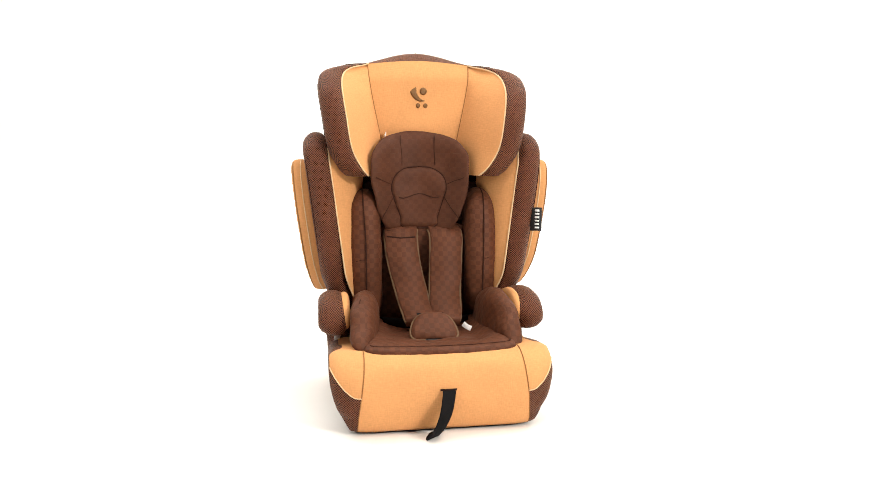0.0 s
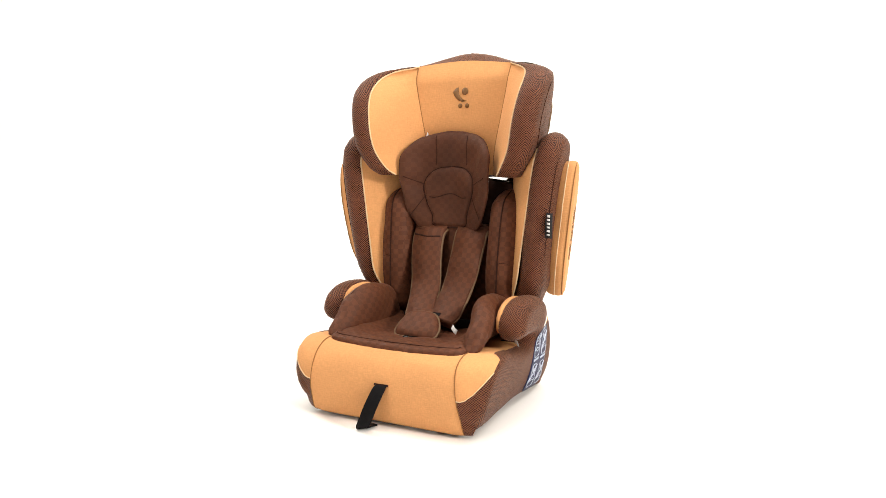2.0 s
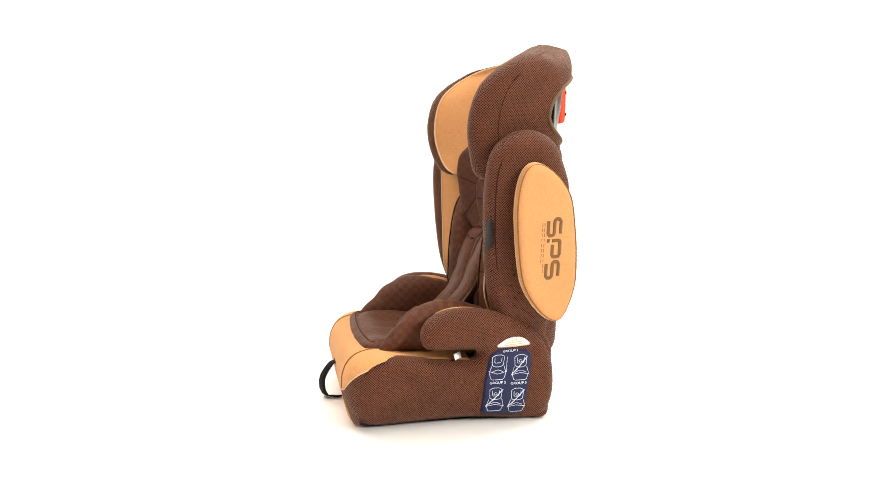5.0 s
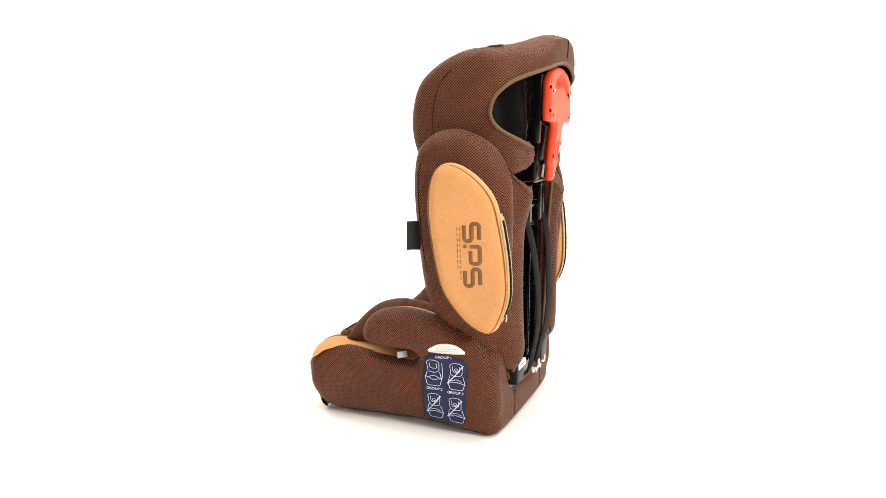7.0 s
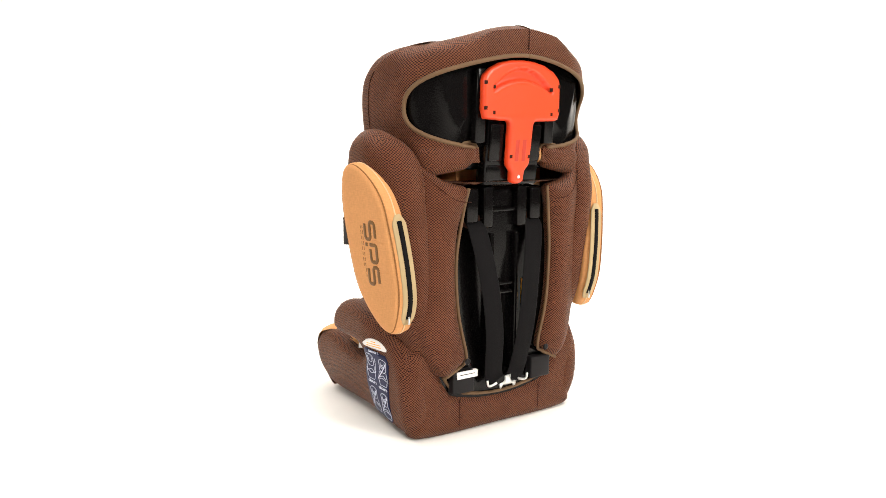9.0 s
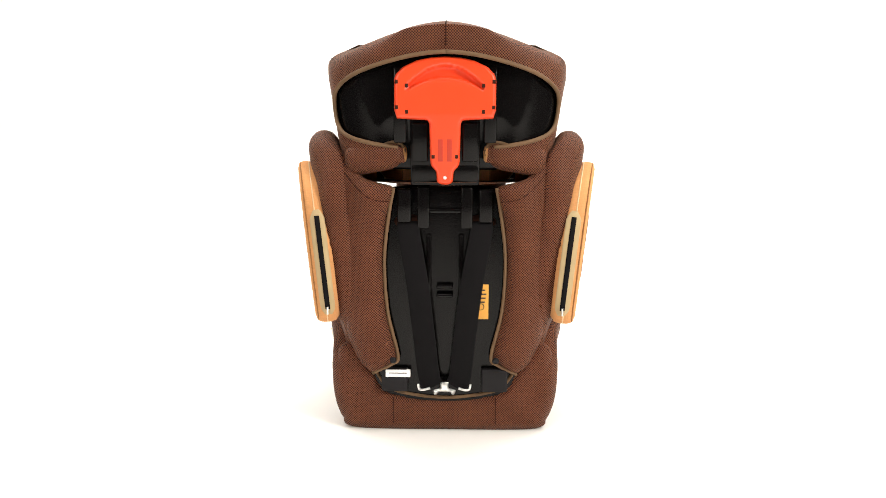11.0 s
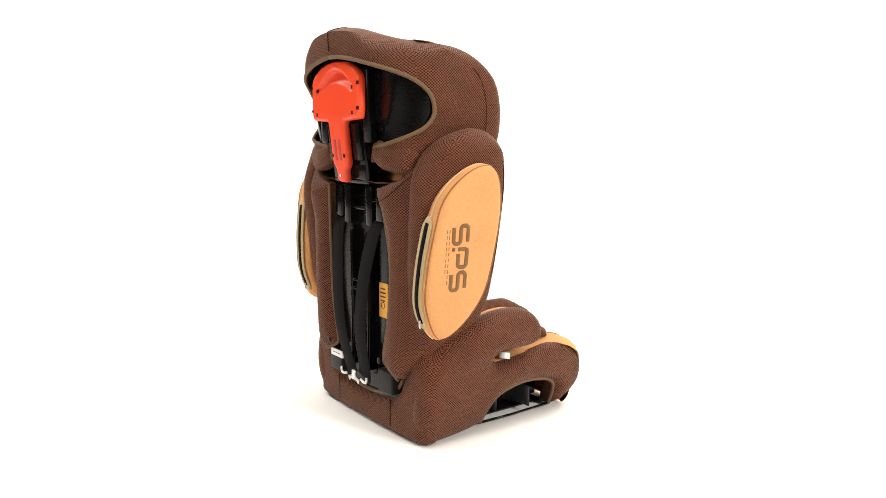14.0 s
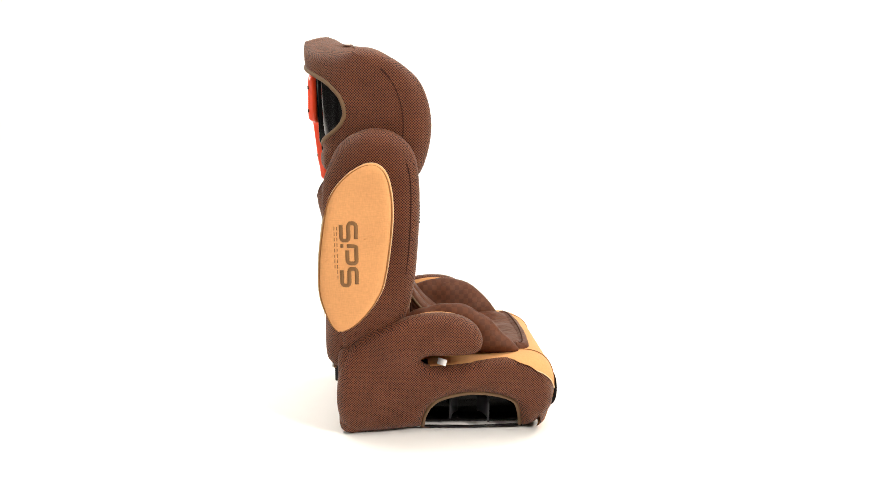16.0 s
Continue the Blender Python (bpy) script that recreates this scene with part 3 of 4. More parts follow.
OUTER = [(0.440, 0.155), (0.455, 0.168), (0.492, 0.187), (0.55, 0.197), (0.600, 0.204), (0.622, 0.203), (0.636, 0.197), (0.646, 0.185), (0.654, 0.168), (0.660, 0.146)]


def top_z(x):
    """The height of the headrest's top over its width."""
    return 0.666 - 0.008 * sm(abs(x) / 0.17)


def head_ring(z, grow=0.0, wide=0.0):
    """The plan of the headrest at one height, as a list of spans from the front centre round to the rear centre."""
    f, o = table(FRONT, z), table(OUTER, z) + grow
    y_in = 0.153 + 0.02 * sm((z - 0.62) / 0.06)
    y_back = 0.210 + 0.036 * sm((z - 0.50) / 0.15) + grow
    xs = 0.068 + wide + 0.030 * sm((z - 0.46) / 0.2)
    xe = o - 0.045
    f = min(f, y_in - 0.004)
    centre = [(xs * k / 6, y_in - 0.0006 * k) for k in range(7)]
    tanw = [(xs + (xe - xs) * t, y_in - 0.004 + (f + 0.012 - y_in + 0.004) * t ** 0.9 + 0.006 * math.sin(math.pi * t)) for t in (k / 8 for k in range(9))]
    lip = smooth_loop([(xe, f + 0.012), (xe + 0.009, f + 0.001), (xe + 0.027, f + 0.001), (o - 0.002, f + 0.018), (o, f + 0.045 if f + 0.045 < 0.15 else 0.15)], 5, False)
    lip = [(p.x, p.y) for p in lip]
    a = lip[-1]
    side = smooth_loop([a, (o - 0.004, a[1] + (0.160 - a[1]) * 0.5), (o - 0.015, 0.169), (o - 0.038, 0.197 + grow), (o - 0.072, 0.5 * y_back + 0.1025), (o * 0.42, y_back - 0.004), (0.0, y_back)], 7, False)
    return centre, tanw, lip, [(p.x, p.y) for p in side]


def headrest(seat):
    zs = [0.440 + 0.220 * k / 55 for k in range(56)]
    rings = [head_ring(z, 0.0, 0.0055) for z in zs]

    def lift(x, y, z):
        # squeeze heights so that the top follows its arched line
        t = (z - 0.44) / 0.22
        hi = top_z(x) + (0.004 * sm(abs(x) / 0.12) - 0.008) * sm((0.20 - y) / 0.06) - 0.007 * sm((y - 0.10) / 0.08) * sm(abs(x) / 0.15)
        crown = 0.006 * sm((y - 0.175) / 0.04) * sm((z - 0.60) / 0.05) * (1 - 0.6 * sm(abs(x) / 0.15))
        return Vector((x - 0.001, y, z + (hi - 0.660) * sm((t - 0.55) / 0.45) + 0.015 * sm((z - 0.53) / 0.12) + crown))

    def opening(s, z, reach):
        if z < 0.50 and s < 0.066 or z < 0.474 and s < 0.150:
            return True
        return abs(s / reach) ** 2.1 + abs((z - 0.559) / 0.066) ** 2.3 < 1

    rows = [[lift(-x, y, z) for x, y in reversed(r[0])] + [lift(x, y, z) for x, y in r[0][1:]] for r, z in zip(rings, zs)]
    head = build("headrest_panel", *loft(rows), TAN, seat, "tan linen headrest panel with embroidered emblem")
    for s in (-1, 1):
        rows = [[lift(s * x, y, z) for x, y in r[1]] for r, z in zip(rings, zs)]
        build("headrest_side_panel", *loft(rows), TAN, head, "tan linen headrest wing panel")
        build("seam", *tube([r[0] + Vector((0, -0.0004, 0)) for r in rows], 0.0008, 6), SEAM, head)
        line = [lift(s * (r[2][-1][0] + 0.0003), r[2][-1][1], z) for r, z in list(zip(rings, zs))[6:44]]
        build("side_seam", *tube(line, 0.0008, 6), THREAD_SHADE, head)
        build("cream_piping", *tube([r[-1] + Vector((0, -0.0006, 0)) for r in rows], 0.0016, 6), CREAM, head)
    verts, faces, grid = [], [], {}
    sv, sf = [], []
    for s in (-1, 1):
        base = len(verts)
        rows = [r[2] + r[3][1:] for r in rings]
        n = len(rows[0])
        arcs = []
        for r in rows:
            acc = [0.0]
            for p, q in zip(reversed(r), list(reversed(r))[1:]):
                acc.append(acc[-1] + math.dist(p, q))
            arcs.append(list(reversed(acc)))
        for r, z in zip(rows, zs):
            verts += [lift(s * x, y, z) for x, y in r]
        for i in range(len(rows) - 1):
            for j in range(n - 1):
                if j >= 20 and opening((arcs[i][j] + arcs[i + 1][j + 1]) / 2, (zs[i] + zs[i + 1]) / 2, 0.206):
                    continue
                faces.append((base + i * n + j, base + i * n + j + 1, base + (i + 1) * n + j + 1, base + (i + 1) * n + j))
        # binding of the opening
        path = []
        for k in range(0, 61):
            a = math.pi / 2 - math.pi * k / 60
            sa = 0.206 * math.copysign(abs(math.cos(a)) ** (2 / 2.1), math.cos(a))
            hz = 0.066
            za = 0.559 + hz * math.copysign(abs(math.sin(a)) ** (2 / 2.3), math.sin(a))
            if a < 0 and sa < 0.070:
                break
            i = min(range(len(zs)), key=lambda q: abs(zs[q] - za))
            j = min(range(n), key=lambda q: abs(arcs[i][q] - sa))
            j2 = j + 1 if arcs[i][j] > sa and j + 1 < n else max(j - 1, 0)
            w = (sa - arcs[i][j]) / (arcs[i][j2] - arcs[i][j]) if arcs[i][j2] != arcs[i][j] else 0
            x = rows[i][j][0] + (rows[i][j2][0] - rows[i][j][0]) * w
            y = rows[i][j][1] + (rows[i][j2][1] - rows[i][j][1]) * w
            path.append(lift(s * x, y, za))
        path = resample(path, 0.008, False)
        build("opening_binding", *tube(path, 0.0035), PIPING, head, "olive brown bound edge of the rear opening")
        # bottom and top closing
    v, f = verts, faces
    cover = build("headrest_cover", v, f, BROWN_MESH, seat, "dark brown mesh headrest cover")
    # top and bottom caps
    for r, z, name in ((rings[-1], zs[-1], "headrest_top"), (rings[0], zs[0], "headrest_bottom")):
        ins = r[0][:-1] + r[1][:-1] + r[2][:10]
        outs = list(reversed(r[2][9:] + r[3][1:]))
        a = resample([Vector((x, y, 0)) for x, y in ins], 0.004, False)
        b = [Vector((x, y, 0)) for x, y in outs]
        na = 24
        def even(pts):
            pts = [Vector(p) for p in pts]
            lens = [0.0]
            for p, q in zip(pts, pts[1:]):
                lens.append(lens[-1] + (q - p).length)
            out = []
            for k in range(na + 1):
                d = lens[-1] * k / na
                i = max(q for q in range(len(lens)) if lens[q] <= d + 1e-9)
                i = min(i, len(pts) - 2)
                out.append(pts[i].lerp(pts[i + 1], (d - lens[i]) / max(lens[i + 1] - lens[i], 1e-9)))
            return out
        ea, eb = even(a), even(b)
        shapes = []
        for s in (-1, 1):
            rows = []
            for t in (k / 6 for k in range(7)):
                row = []
                for p, q in zip(ea, eb):
                    w = p.lerp(q, t)
                    g = lift(s * w.x, w.y, z)
                    g.z += (1 if z > 0.5 else -0.8) * min(0.010, 0.22 * (p - q).length) * (1 - 0.8 * sm(w.x / 0.13)) * math.sin(math.pi * t)
                    row.append(g)
                rows.append(row)
            shapes.append(loft(rows))
        build(name, *both(*shapes), BROWN_MESH, cover)
    y0, y1 = rings[-1][0][0][1], rings[-1][3][-1][1]
    path = [lift(0, y0 + (y1 - y0) * k / 12, 0.660) + Vector((0, 0, 0.010 * math.sin(math.pi * k / 12) + 0.0004)) for k in range(6, 13)]
    path += [lift(0, head_ring(z)[3][-1][1] + 0.0004, z) for z in (0.655, 0.648, 0.640, 0.632)]
    build("top_seam", *tube(path, 0.0012, 6), THREAD_SHADE, cover)
    # tan ends of the lower lips
    for s in (-1, 1):
        v, f = pillow(ring2(s * 0.067, 0.487, 0.006, 0.015, 20), dome(0.007, 0.007), dome(0.006, 0.006), lambda u, v, h: Vector((u, 0.197 + h, v)), 0.004, rings=(), smooth=0)
        build("lip_end", v, f, TAN, cover, "tan linen end of the lower lip")
        # rolled lower lip beside the rail
        lip = lambda u, v, h, s=s: Vector((s * u, 0.190 + h - 0.25 * max(0.0, u - 0.11), v))
        edge = [(0.071, 0.474), (0.066, 0.489), (0.071, 0.502), (0.085, 0.505), (0.11, 0.501), (0.145, 0.505), (0.167, 0.486), (0.155, 0.452), (0.11, 0.456), (0.085, 0.462)]
        v, f = pillow(edge, dome(0.022, 0.018), dome(0.016, 0.016), lip, 0.006)
        roll = build("lower_lip", v, f, BROWN_MESH, cover, "dark brown mesh rolled lower lip")
        path = smooth_loop([lip(a, b, 0.010) for a, b in edge[:6]], 5, False)
        build("lip_binding", *tube(path, 0.003, 6), PIPING, roll)
    # black shell inside the opening
    rows = []
    for z in [0.480 + 0.172 * k / 40 for k in range(41)]:
        r = head_ring(z, -0.008)
        pts = [(x, min(y, 0.206)) for x, y in r[3][8:]]
        rows.append([lift(-x, y, z) for x, y in pts] + [lift(x, y, z) for x, y in reversed(pts[:-1])])
    build("headrest_shell", *loft(rows), BLACK, seat, "black plastic headrest shell")
    # emblem: a crescent and three discs
    yy = 0.1515
    e = lambda u, v, h: Vector((-0.002 + 1.08 * u, yy - h, 0.601 + 1.08 * (v - 0.590)))
    cres = [(-0.016, 0.600), (-0.006, 0.609), (-0.004, 0.607), (-0.004, 0.598), (0.001, 0.589), (0.008, 0.584), (0.013, 0.583), (0.006, 0.581), (-0.003, 0.583), (-0.011, 0.590)]
    for pts in (cres, ring2(0.009, 0.601, 0.0068, 0.0072, 18), ring2(-0.001, 0.5735, 0.0044, 0.0048, 14), ring2(0.013, 0.5735, 0.0044, 0.0048, 14)):
        v, f = pillow(pts, dome(0.0012, 0.002), dome(0.001, 0.001), e, 0.003, rings=(), smooth=2 if pts is cres else 0)
        build("emblem", v, f, TAN_THREAD, head, "brown embroidered emblem shape")
    # slider rail and handle
    v, f = box((-0.056, 0.186, 0.430), (0.056, 0.212, 0.545), 0.004)
    started = set(seat.children_recursive)
    rail = build("headrest_rail", v, f, BLACK, seat, "black plastic headrest rail")
    v, f = box((-0.088, 0.170, 0.456), (0.088, 0.184, 0.505), 0.004)
    build("rail_plate", v, f, BLACK, rail)
    for s in (-1, 1):
        v, f = box((s * 0.040 - 0.013, 0.200, 0.470), (s * 0.040 + 0.013, 0.218, 0.532), 0.003)
        build("rail_step", v, f, BLACK, rail)
        v, f = box((s * 0.030 - 0.024, 0.196, 0.437), (s * 0.030 + 0.024, 0.2135, 0.464), 0.003)
        build("rail_step", v, f, BLACK, rail)
        v, f = box((s * 0.072 - 0.010, 0.200, 0.50), (s * 0.072 + 0.010, 0.2165, 0.62), 0.003)
        build("rail_step", v, f, BLACK, rail)
    handle = [(0.078, 0.545), (0.080, 0.552), (0.080, 0.600), (0.077, 0.609), (0.066, 0.620), (0.045, 0.630), (0.022, 0.635), (0.0, 0.6365)]
    stem = [(0.028, 0.536), (0.025, 0.531), (0.0235, 0.47), (0.022, 0.463), (0.014, 0.454), (0.013, 0.438), (0.010, 0.434), (0.003, 0.432)]
    half = [(0.076, 0.5385)] + handle
    pts = [(x, z) for x, z in half] + [(-x, z) for x, z in reversed(half[:-1])] + [(-x, z) for x, z in stem] + [(x, z) for x, z in reversed(stem)]
    hp = lambda u, v, h: Vector((u, 0.222 + h, v))

    def relief(u, v, h):
        if h > 0:
            # scooped finger grip
            q = (u / 0.060) ** 2
            top, low = 0.6225 - 0.032 * q, 0.603 - 0.020 * q
            h -= 0.0105 * sm((top - v) / 0.002) * sm((v - low + 0.002) / 0.004) * sm((0.061 - abs(u)) / 0.002)
            h += 0.0015 * sm(1 - abs(v - low + 0.003) / 0.0022) * sm((0.061 - abs(u)) / 0.004)
        return hp(u, v, h)
    v, f = pillow(pts, dome(0.009, 0.004), dome(0.006, 0.003), relief, 0.003, smooth=0)
    grip = build("release_handle", v, f, ORANGE, seat, "orange plastic height release handle")
    # sockets as small dark blocks, coloured like the shade inside them
    for x, z in ((0.076, 0.596), (0.060, 0.590), (0.076, 0.556), (0.060, 0.549), (0.0185, 0.478)):
        for s in (-1, 1):
            v, f = box((s * x - 0.0025, 0.2285, z - 0.003), (s * x + 0.0025, 0.2314, z + 0.003), 0.0004)
            build("socket_hole", v, f, THREAD_SHADE, grip)
    # grip slots are not cut in: darker orange blocks paint their shade
    for s in (-1, 1):
        v, f = box((s * 0.0072 - 0.004, 0.228, 0.470), (s * 0.0072 + 0.004, 0.2314, 0.506), 0.0008)
        build("grip_slot", v, f, slot_shade, grip, "flush block in darker orange for the shade of a slot")
    v, f = pillow(ring2(0, 0.444, 0.0032, 0.0032, 12), dome(0.001, 0.001), dome(0.001, 0.001), lambda u, v, h: Vector((u, 0.2316 + h, v)), 0.003, rings=(), smooth=0)
    build("tip_hole", v, f, PAPER, grip, "pale hole in the handle tip")
    # the rail leans with the backrest below the grip
    for ob in set(seat.children_recursive) - started:
        for w in ob.data.vertices:
            w.co.y += FORWARD - 0.11 * max(0.0, 0.545 - w.co.z)
            w.co.z += 0.004


# handle orange, darkened as the shade inside the grip slots
slot_shade = plain("orange_slot_shade", (0.45, 0.03, 0.01), 0.5)


# ---- harness ----
def harness(seat):
    for s in (-1, 1):
        path = smooth_loop([(s * 0.040, 0.118, 0.330), (s * 0.046, 0.086, 0.318), (s * 0.043, 0.064, 0.268), (s * 0.033 + 0.003, 0.038, 0.203), (s * 0.027 + 0.005, 0.006, 0.168), (s * 0.024 + 0.004, -0.010, 0.159)], 6, False)
        path = [p + Vector((0, 0.014 * sm((p.z - 0.165) / 0.08), 0)) for p in path]
        v, f = ribbon(path, (1, 0, 0), 0.017, lambda t: 0.034 - 0.006 * t)
        v = [wobble(p, 0.0025, 45) for p in v]
        pad = build("shoulder_pad", v, f, QUILT, seat, "brown checked harness shoulder pad")
        if s < 0:
            for k in (9, 11):
                p = path[k - 4]
                build("pad_band", *ribbon([p + Vector((-0.029, -0.0085, 0.004)), p + Vector((0, -0.0092, 0)), p + Vector((0.029, -0.0085, 0.002))], (0, -0.5, 1), 0.0012, 0.0022), BROWN, pad)
        for e in (-1, 1):
            edge = [p + Vector((e * (0.034 - 0.006 * k / (len(path) - 1)), -0.002, 0)) for k, p in enumerate(path)]
            build("pad_binding", *tube(edge, 0.0026, 6), PIPING, pad)
        path = smooth_loop([(s * 0.022, 0.022, 0.185), (s * 0.014, -0.008, 0.168), (s * 0.010, -0.020, 0.158)], 5, False)
        build("harness_belt", *ribbon(path, (1, 0, 0), 0.002, 0.010), WEB, seat, "black webbing harness belt")
        path = smooth_loop([(s * 0.012, -0.010, 0.152), (s * 0.05, 0.02, 0.150), (s * 0.085, 0.06, 0.145)], 5, False)
        build("lap_belt", *ribbon(path, (0, -0.4, 1), 0.002, 0.010), WEB, seat, "black webbing lap belt")
    outline = [(-0.036, -0.032), (-0.040, -0.006), (-0.026, 0.020), (0.0, 0.024), (0.026, 0.020), (0.040, -0.006), (0.036, -0.032), (0.0, -0.040)]

    def place(u, v, h):
        return Vector((1.08 * u, -0.040 + v * 0.75 - 0.35 * h, 0.163 + 0.62 * v + 0.9 * h - 4.0 * u * u))
    v, f = pillow(outline, dome(0.010, 0.012), dome(0.006, 0.008), place, 0.006)
    pad = build("buckle_pad", v, f, QUILT, seat, "brown checked buckle pad")
    path = resample(smooth_loop([place(a, b, 0.001) for a, b in outline], 6), 0.005)
    build("buckle_binding", *tube(path, 0.0024, 6, True), PIPING, pad)
    v, f = box((-0.019, -0.078, 0.126), (0.019, -0.050, 0.1415), 0.004)
    build("buckle", v, f, BLACK, seat, "black plastic harness buckle")
    path = [Vector((0.0, -0.062, 0.140)), Vector((0, -0.080, 0.138)), Vector((0, -0.090, 0.132))]
    build("crotch_belt", *ribbon(path, (1, 0, 0), 0.002, 0.016), WEB, seat)
    # white care labels
    v, f = ribbon([(0.060, -0.024, 0.156), (0.067, -0.030, 0.151), (0.074, -0.034, 0.148)], (0.3, 0, 1), 0.0006, 0.005)
    build("care_label", v, f, PAPER, seat, "small white care label")
    v, f = ribbon([(-0.0745, 0.146, 0.516), (-0.071, 0.134, 0.524)], (0.2, 0, 1), 0.0006, 0.007)
    build("size_tab", v, f, PAPER, seat, "small white fabric tab")
    for s in (-1, 1):
        v, f = ribbon([(s * 0.172, 0.012, 0.132), (s * 0.184, -0.002, 0.131)], (0, -0.5, 1), 0.0006, 0.0055)
        build("care_label", v, f, PAPER, seat, "small white care label")


def side_label(seat):
    """The printed instruction label on the left flank."""
    def place(u, v, h):
        y = u - 0.005 - 0.1 * (0.135 - u)
        c = half_width(v) + 0.016 * sm((v - 0.115) / 0.05) * (1 - sm((y - 0.06) / 0.09)) + 0.012 * sm(y / 0.14) * (1 - sm(v / 0.11))
        return Vector((c + 0.0006 + h, y, v))
    outline = [(0.060, 0.024), (0.066, 0.018), (0.122, 0.016), (0.132, 0.024), (0.140, 0.13), (0.132, 0.142), (0.083, 0.149), (0.070, 0.140), (0.062, 0.09)]
    v, f = pillow(outline, dome(0.0006, 0.001), dome(0.0006, 0.001), place, 0.006, rings=(), smooth=0)
    lab = build("instruction_label", v, f, NAVY, seat, "navy instruction label with pale line drawings")
    v, f = pillow([(0.080, 0.152), (0.134, 0.150), (0.130, 0.160), (0.118, 0.167), (0.100, 0.168), (0.086, 0.162)], dome(0.0007, 0.001), dome(0.0006, 0.001), place, 0.005, rings=(), smooth=3)
    top = build("warning_label", v, f, PAPER, seat, "white label with small print")
    for k, w in enumerate((0.010, 0.030, 0.034)):
        v, f = ribbon([place(0.107 - w / 2, 0.163 - 0.004 * k, 0.001), place(0.107 + w / 2, 0.163 - 0.004 * k, 0.001)], (0, 0, 1), 0.0004, 0.0007)
        build("print_bar", v, f, LABEL_ORANGE, top)
    for text, u, w in (("GROUP 1", 0.102, 0.143), ("GROUP 2", 0.084, 0.083), ("GROUP 3", 0.119, 0.080)):
        v, f = lettering(text, 0.0065, lambda a, b, h, u=u, w=w: place(u + a, w + b, 0.001 + h))
        build("lettering", v, f, INK, lab, "pale printed letters")
    for u, w, belt in ((0.083, 0.110, False), (0.121, 0.107, True), (0.082, 0.047, True), (0.118, 0.044, True)):
        lines = [[(-0.008, 0.006), (-0.009, 0.022), (-0.004, 0.025), (0.004, 0.025), (0.009, 0.022), (0.008, 0.006), (0.004, 0.003), (-0.004, 0.003), (-0.008, 0.006)],
                 [(-0.009, 0.004), (-0.012, -0.008), (-0.009, -0.020), (0.009, -0.020), (0.012, -0.008), (0.009, 0.004)],
                 [(-0.008, -0.006), (0.0, -0.002), (0.008, -0.006)], [(-0.005, 0.020), (-0.005, 0.010), (0.005, 0.010), (0.005, 0.020)]]
        if belt:
            lines += [[(0.010, 0.022), (-0.002, 0.004), (-0.013, -0.010)], [(-0.013, -0.010), (0.0, -0.007), (0.013, -0.010)], [(-0.003, 0.014), (0.0, 0.017), (0.003, 0.014), (0.0, 0.011), (-0.003, 0.014)]]
        else:
            lines += [[(-0.013, -0.004), (0.0, -0.010), (0.013, -0.006), (0.013, 0.020)]]
        shapes = [tube([place(u + a, w + b, 0.0008) for a, b in resample([Vector((p[0] * 1.15, p[1] * 1.05)) for p in ln], 0.004, False)], 0.0005 if not (belt and k == 4) else 0.0010, 5) for k, ln in enumerate(lines)]
        build("seat_drawing", *both(*shapes), INK, lab, "pale line drawing of a seat")


def brand_tag(seat):
    v, f = ribbon([(0.212, 0.056, 0.351), (0.222, 0.047, 0.352), (0.231, 0.039, 0.352)], (0.0, 0.0, 1), 0.0015, 0.024)
    tag = build("woven_tag", v, f, TAG, seat, "black woven tag with white marks")
    for k, (z, w) in enumerate(((0.370, 0.004), (0.363, 0.003), (0.356, 0.0035), (0.349, 0.003), (0.342, 0.0035), (0.335, 0.003))):
        v, f = ribbon([(0.2205, 0.0475, z), (0.2275, 0.0412, z)], (0, 0, 1), 0.0008, w * 0.55)
        build("tag_mark", [p + Vector((-0.0012, -0.0012, 0)) for p in v], f, PAPER, tag)


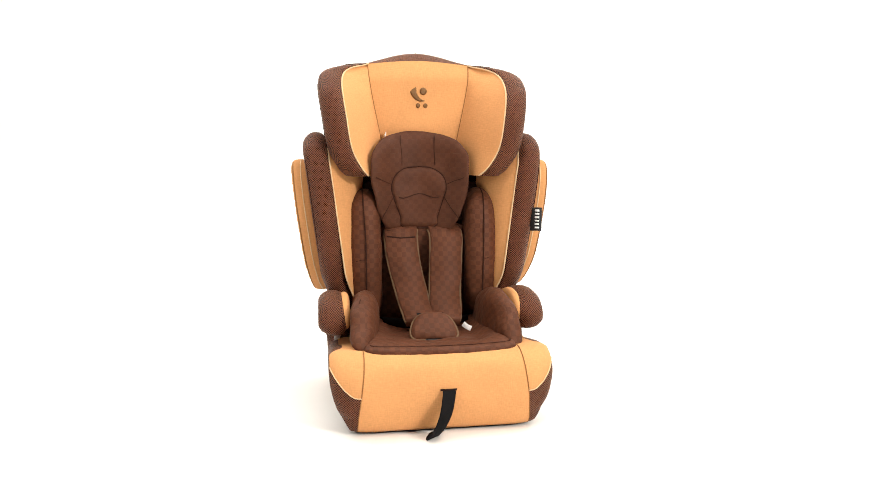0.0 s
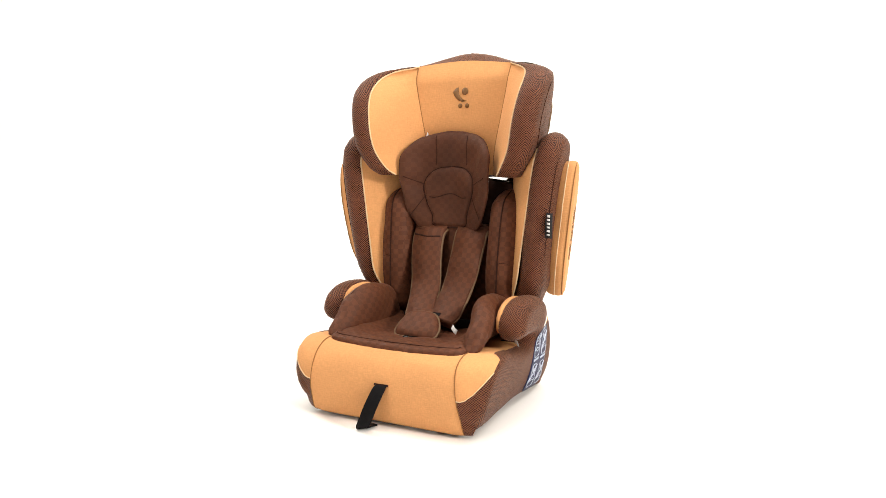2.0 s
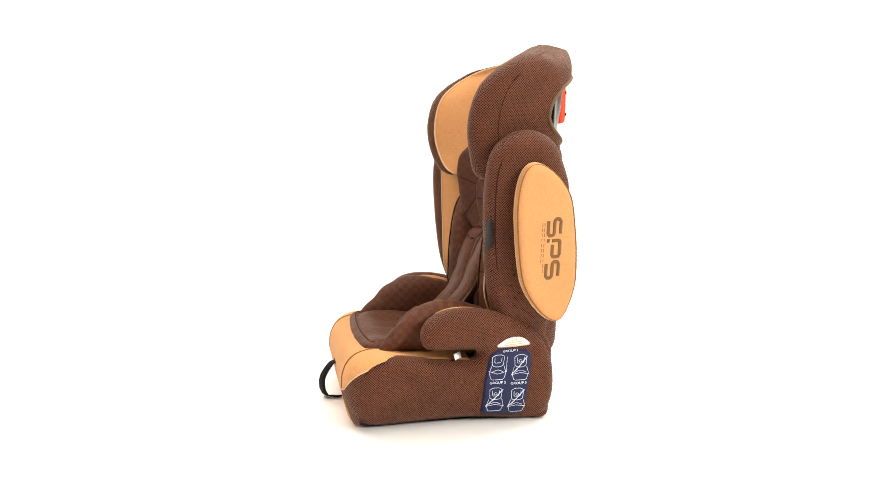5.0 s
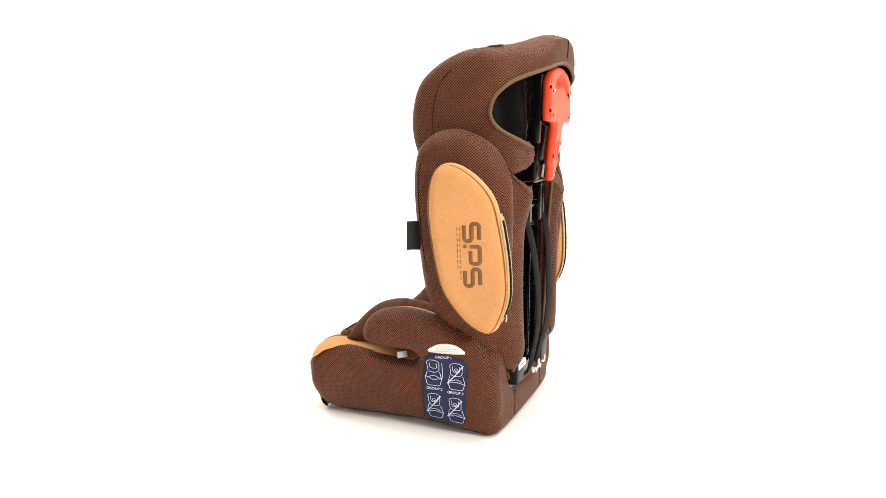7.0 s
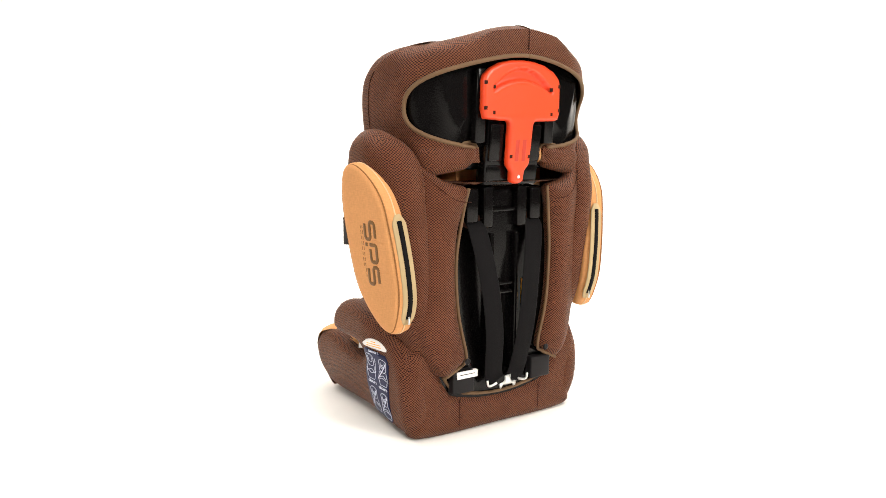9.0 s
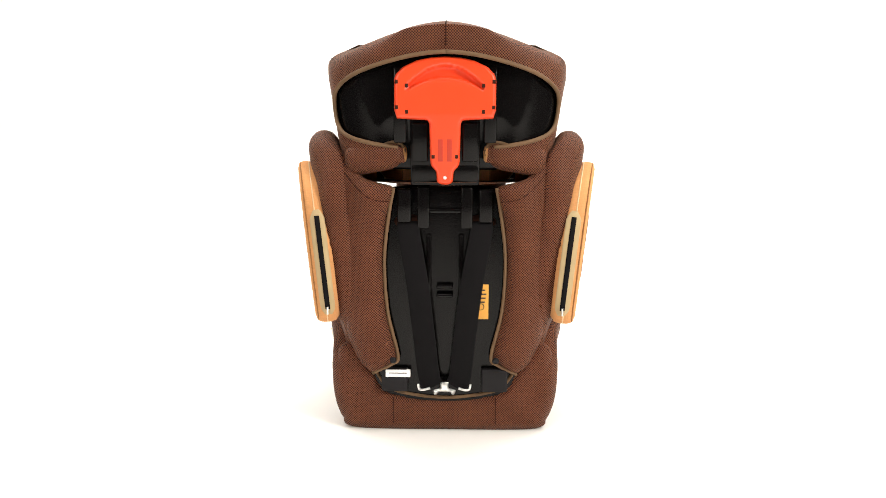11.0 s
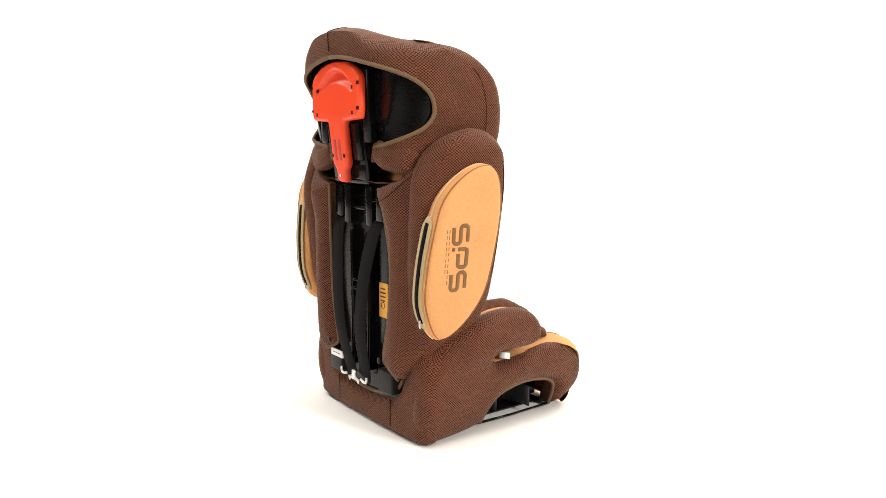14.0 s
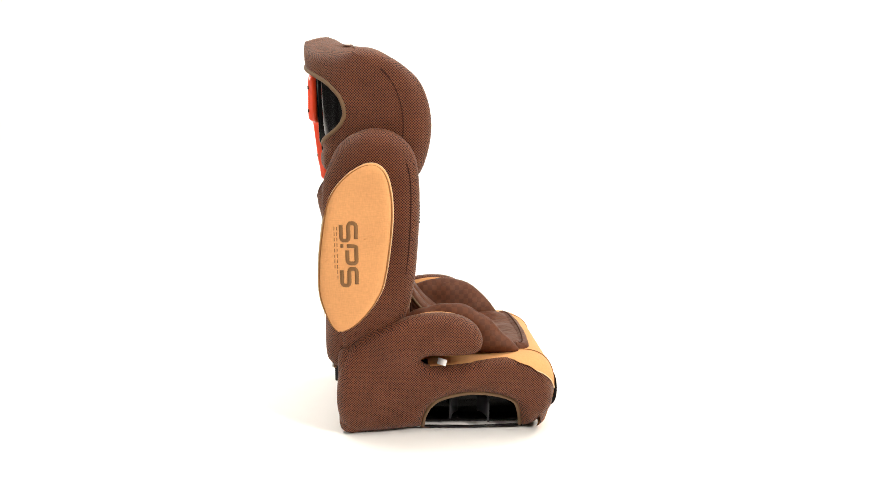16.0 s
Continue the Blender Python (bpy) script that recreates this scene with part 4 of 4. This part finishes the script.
# ---- loose cushions laid in the seat ----
def infant_insert():
    ins = tagged(new("infant_insert"), "brown checked infant insert cushion lying in the child seat", "cushion")
    v, f = pillow([(-0.126, -0.142), (0.0, -0.154), (0.126, -0.142), (0.118, 0.0), (0.105, 0.10), (-0.105, 0.10), (-0.118, 0.0)], dome(0.012, 0.014, 0.003), dome(0.010, 0.012),
                  lambda u, v, h: Vector((u, v, 0.140 + h - 0.008 * sm((-0.10 - v) / 0.05) - 0.016 * sm((v + 0.135) / 0.05) * (1 - sm((abs(u) - 0.07) / 0.04)) + 0.004 * noise.noise(Vector((u * 20, v * 20, 3))))), 0.008, smooth=4)
    seatpad = build("seat_cushion", v, f, QUILT, ins)
    build("seam", *tube([Vector((x, -0.1555 + 0.012 * (x / 0.126) ** 2, 0.131)) for x in (k / 100 for k in range(-11, 12))], 0.0013, 6), THREAD_SHADE, seatpad)
    lip = smooth_loop([(-0.124, -0.128, 0.140), (-0.118, -0.141, 0.1385), (-0.06, -0.148, 0.1375), (0.0, -0.150, 0.1375), (0.06, -0.148, 0.1375), (0.118, -0.141, 0.1385), (0.124, -0.128, 0.140)], 6, False)
    v, f = tube(lip, 0.011, 12)
    build("front_roll", [wobble(p, 0.0015, 60) for p in v], f, QUILT, seatpad)
    build("seam", *tube([p + Vector((0, 0.001, 0.0112)) for p in lip[3:-3]], 0.0011, 6), THREAD_SHADE, seatpad)
    for s in (-1, 1):
        # low thigh bolsters
        def place(u, v, h, s=s):
            return wobble((s * (0.116 + h + 0.12 * (v - 0.14) + 0.02 * sm((-u) / 0.12)), u, v), 0.004, 26)
        v, f = pillow([(0.070, 0.198), (0.02, 0.218), (-0.03, 0.221), (-0.068, 0.207), (-0.098, 0.180), (-0.122, 0.150), (-0.127, 0.134), (-0.06, 0.132), (0.07, 0.134)], dome(0.025, 0.034), dome(0.021, 0.03), place, 0.007)
        b = build("thigh_bolster", v, f, QUILT, ins, "brown checked padded side bolster")
        path = smooth_loop([place(a, z, 0.003) for a, z in ((0.06, 0.199), (0.02, 0.2155), (-0.03, 0.2185), (-0.066, 0.2055), (-0.095, 0.1790), (-0.120, 0.149))], 5, False)
        build("seam", *tube(path, 0.0014, 6), THREAD_SHADE, b)
        # tall torso cushions
        def tall(u, v, h, s=s):
            return wobble((s * (0.115 + h + 0.02 * (v - 0.28)), u + 0.038 + 0.10 * (v - 0.28), v), 0.003, 18)
        v, f = pillow([(0.130, 0.150), (0.132, 0.30), (0.125, 0.388), (0.095, 0.412), (0.055, 0.407), (0.030, 0.380), (0.022, 0.30), (0.030, 0.20), (0.050, 0.150)], dome(0.035, 0.032), dome(0.030, 0.032), tall, 0.008)
        b = build("torso_cushion", v, f, QUILT, ins, "brown checked padded torso cushion")
        path = smooth_loop([tall(a, z, 0.004) for a, z in ((0.11, 0.402), (0.094, 0.4115), (0.054, 0.4065), (0.0295, 0.380), (0.0205, 0.30), (0.0285, 0.20), (0.045, 0.155))], 5, False)
        build("seam", *tube(path, 0.0014, 6), THREAD_SHADE, b)
        # short dark cords draw the shade in two creases
        for z in (0.27, 0.305):
            path = [tall(0.024, z, 0.006), tall(0.026, z + 0.001, 0.014), tall(0.031, z - 0.001, 0.021)]
            build("crease", *tube(path, 0.0012, 5), THREAD_SHADE, b)
    v, f = pillow([(-0.10, 0.145), (0.10, 0.145), (0.10, 0.25), (0.095, 0.335), (-0.095, 0.335), (-0.10, 0.25)], dome(0.010, 0.012), dome(0.006, 0.008),
                  lambda u, v, h: Vector((u, 0.120 - h + 0.05 * (v - 0.3), v)), 0.010, smooth=3)
    build("back_cushion", v, f, QUILT, ins)
    return ins


def head_cushion():
    hc = tagged(new("head_cushion"), "brown satin infant head cushion leaning in the headrest", "cushion")
    outline = [(0.0, 0.525), (0.042, 0.520), (0.074, 0.506), (0.096, 0.480), (0.100, 0.445), (0.095, 0.403), (0.085, 0.361), (0.076, 0.338), (0.056, 0.316), (0.0, 0.309)]
    outline = outline + [(-x, z) for x, z in reversed(outline[1:-1])]

    def place(u, v, h):
        bowl = 0.062 * (abs(u) / 0.1) ** 2.0
        return wobble((u - 0.008, 0.140 + 0.07 * (v - 0.45) - bowl - h, v + 0.006), 0.003, 28)
    v, f = pillow(outline, dome(0.016, 0.022), dome(0.010, 0.014), place, 0.007)
    body = build("cushion_body", v, f, SATIN, hc)
    small = [(0.0, 0.452), (0.028, 0.448), (0.048, 0.432), (0.055, 0.408), (0.048, 0.380), (0.038, 0.350), (0.032, 0.326)]
    small = small + [(-x, z) for x, z in reversed(small)]
    v, f = pillow(small, dome(0.010, 0.014), dome(0.008, 0.01), lambda u, v, h: place(u, v, h + 0.014), 0.006, smooth=3)
    pad = build("neck_pad", v, f, SATIN, hc, "brown checked rounded neck pad")
    path = smooth_loop([place(a, b, 0.017) for a, b in small], 4, False)
    build("seam", *tube(path, 0.0012, 6), THREAD_SHADE, pad)
    build("seam", *tube([place(u / 100, 0.392 + 0.004 * math.cos(u), 0.0245) for u in range(-4, 5)], 0.001, 6), THREAD_SHADE, pad)
    for s in (-1, 1):
        for a, b in (((0.034, 0.515), (0.034, 0.455)), ((0.088, 0.43), (0.055, 0.415)), ((0.078, 0.345), (0.045, 0.40))):
            path = [place(s * (a[0] + (b[0] - a[0]) * k / 8), a[1] + (b[1] - a[1]) * k / 8, 0.0160) for k in range(9)]
            build("seam", *tube(path, 0.0009, 6), THREAD_SHADE, body)
    return hc


studio()
seat = tagged(new("child_car_seat"), "brown mesh and tan linen child car seat on white floor", "car seat")
base_side(seat, 1, False)
base_side(seat, -1, True)
seat_front(seat)
base_rear(seat)
before = set(seat.children_recursive)
backrest(seat)
for ob in set(seat.children_recursive) - before:
    ob.data.transform(Matrix.Translation((0, 0.009, 0)))
for side in (1, -1):
    wing(seat, side)
    side_pad(seat, side)
headrest(seat)
harness(seat)
side_label(seat)
brand_tag(seat)
insert = infant_insert()
cushion = head_cushion()


# ---- the turn ----
SPEED, START = -17.33, 9.5
OFF = -0.0165


def motions():
    rows = []
    for k in range(33):
        t = k * 0.5
        a = START + SPEED * t
        rows.append((t, pose(OFF * math.cos(radians(a)), OFF * math.sin(radians(a)), 0, 0, 0, a)))
    for thing in (seat, insert, cushion):
        walk(thing, rows)


motions()
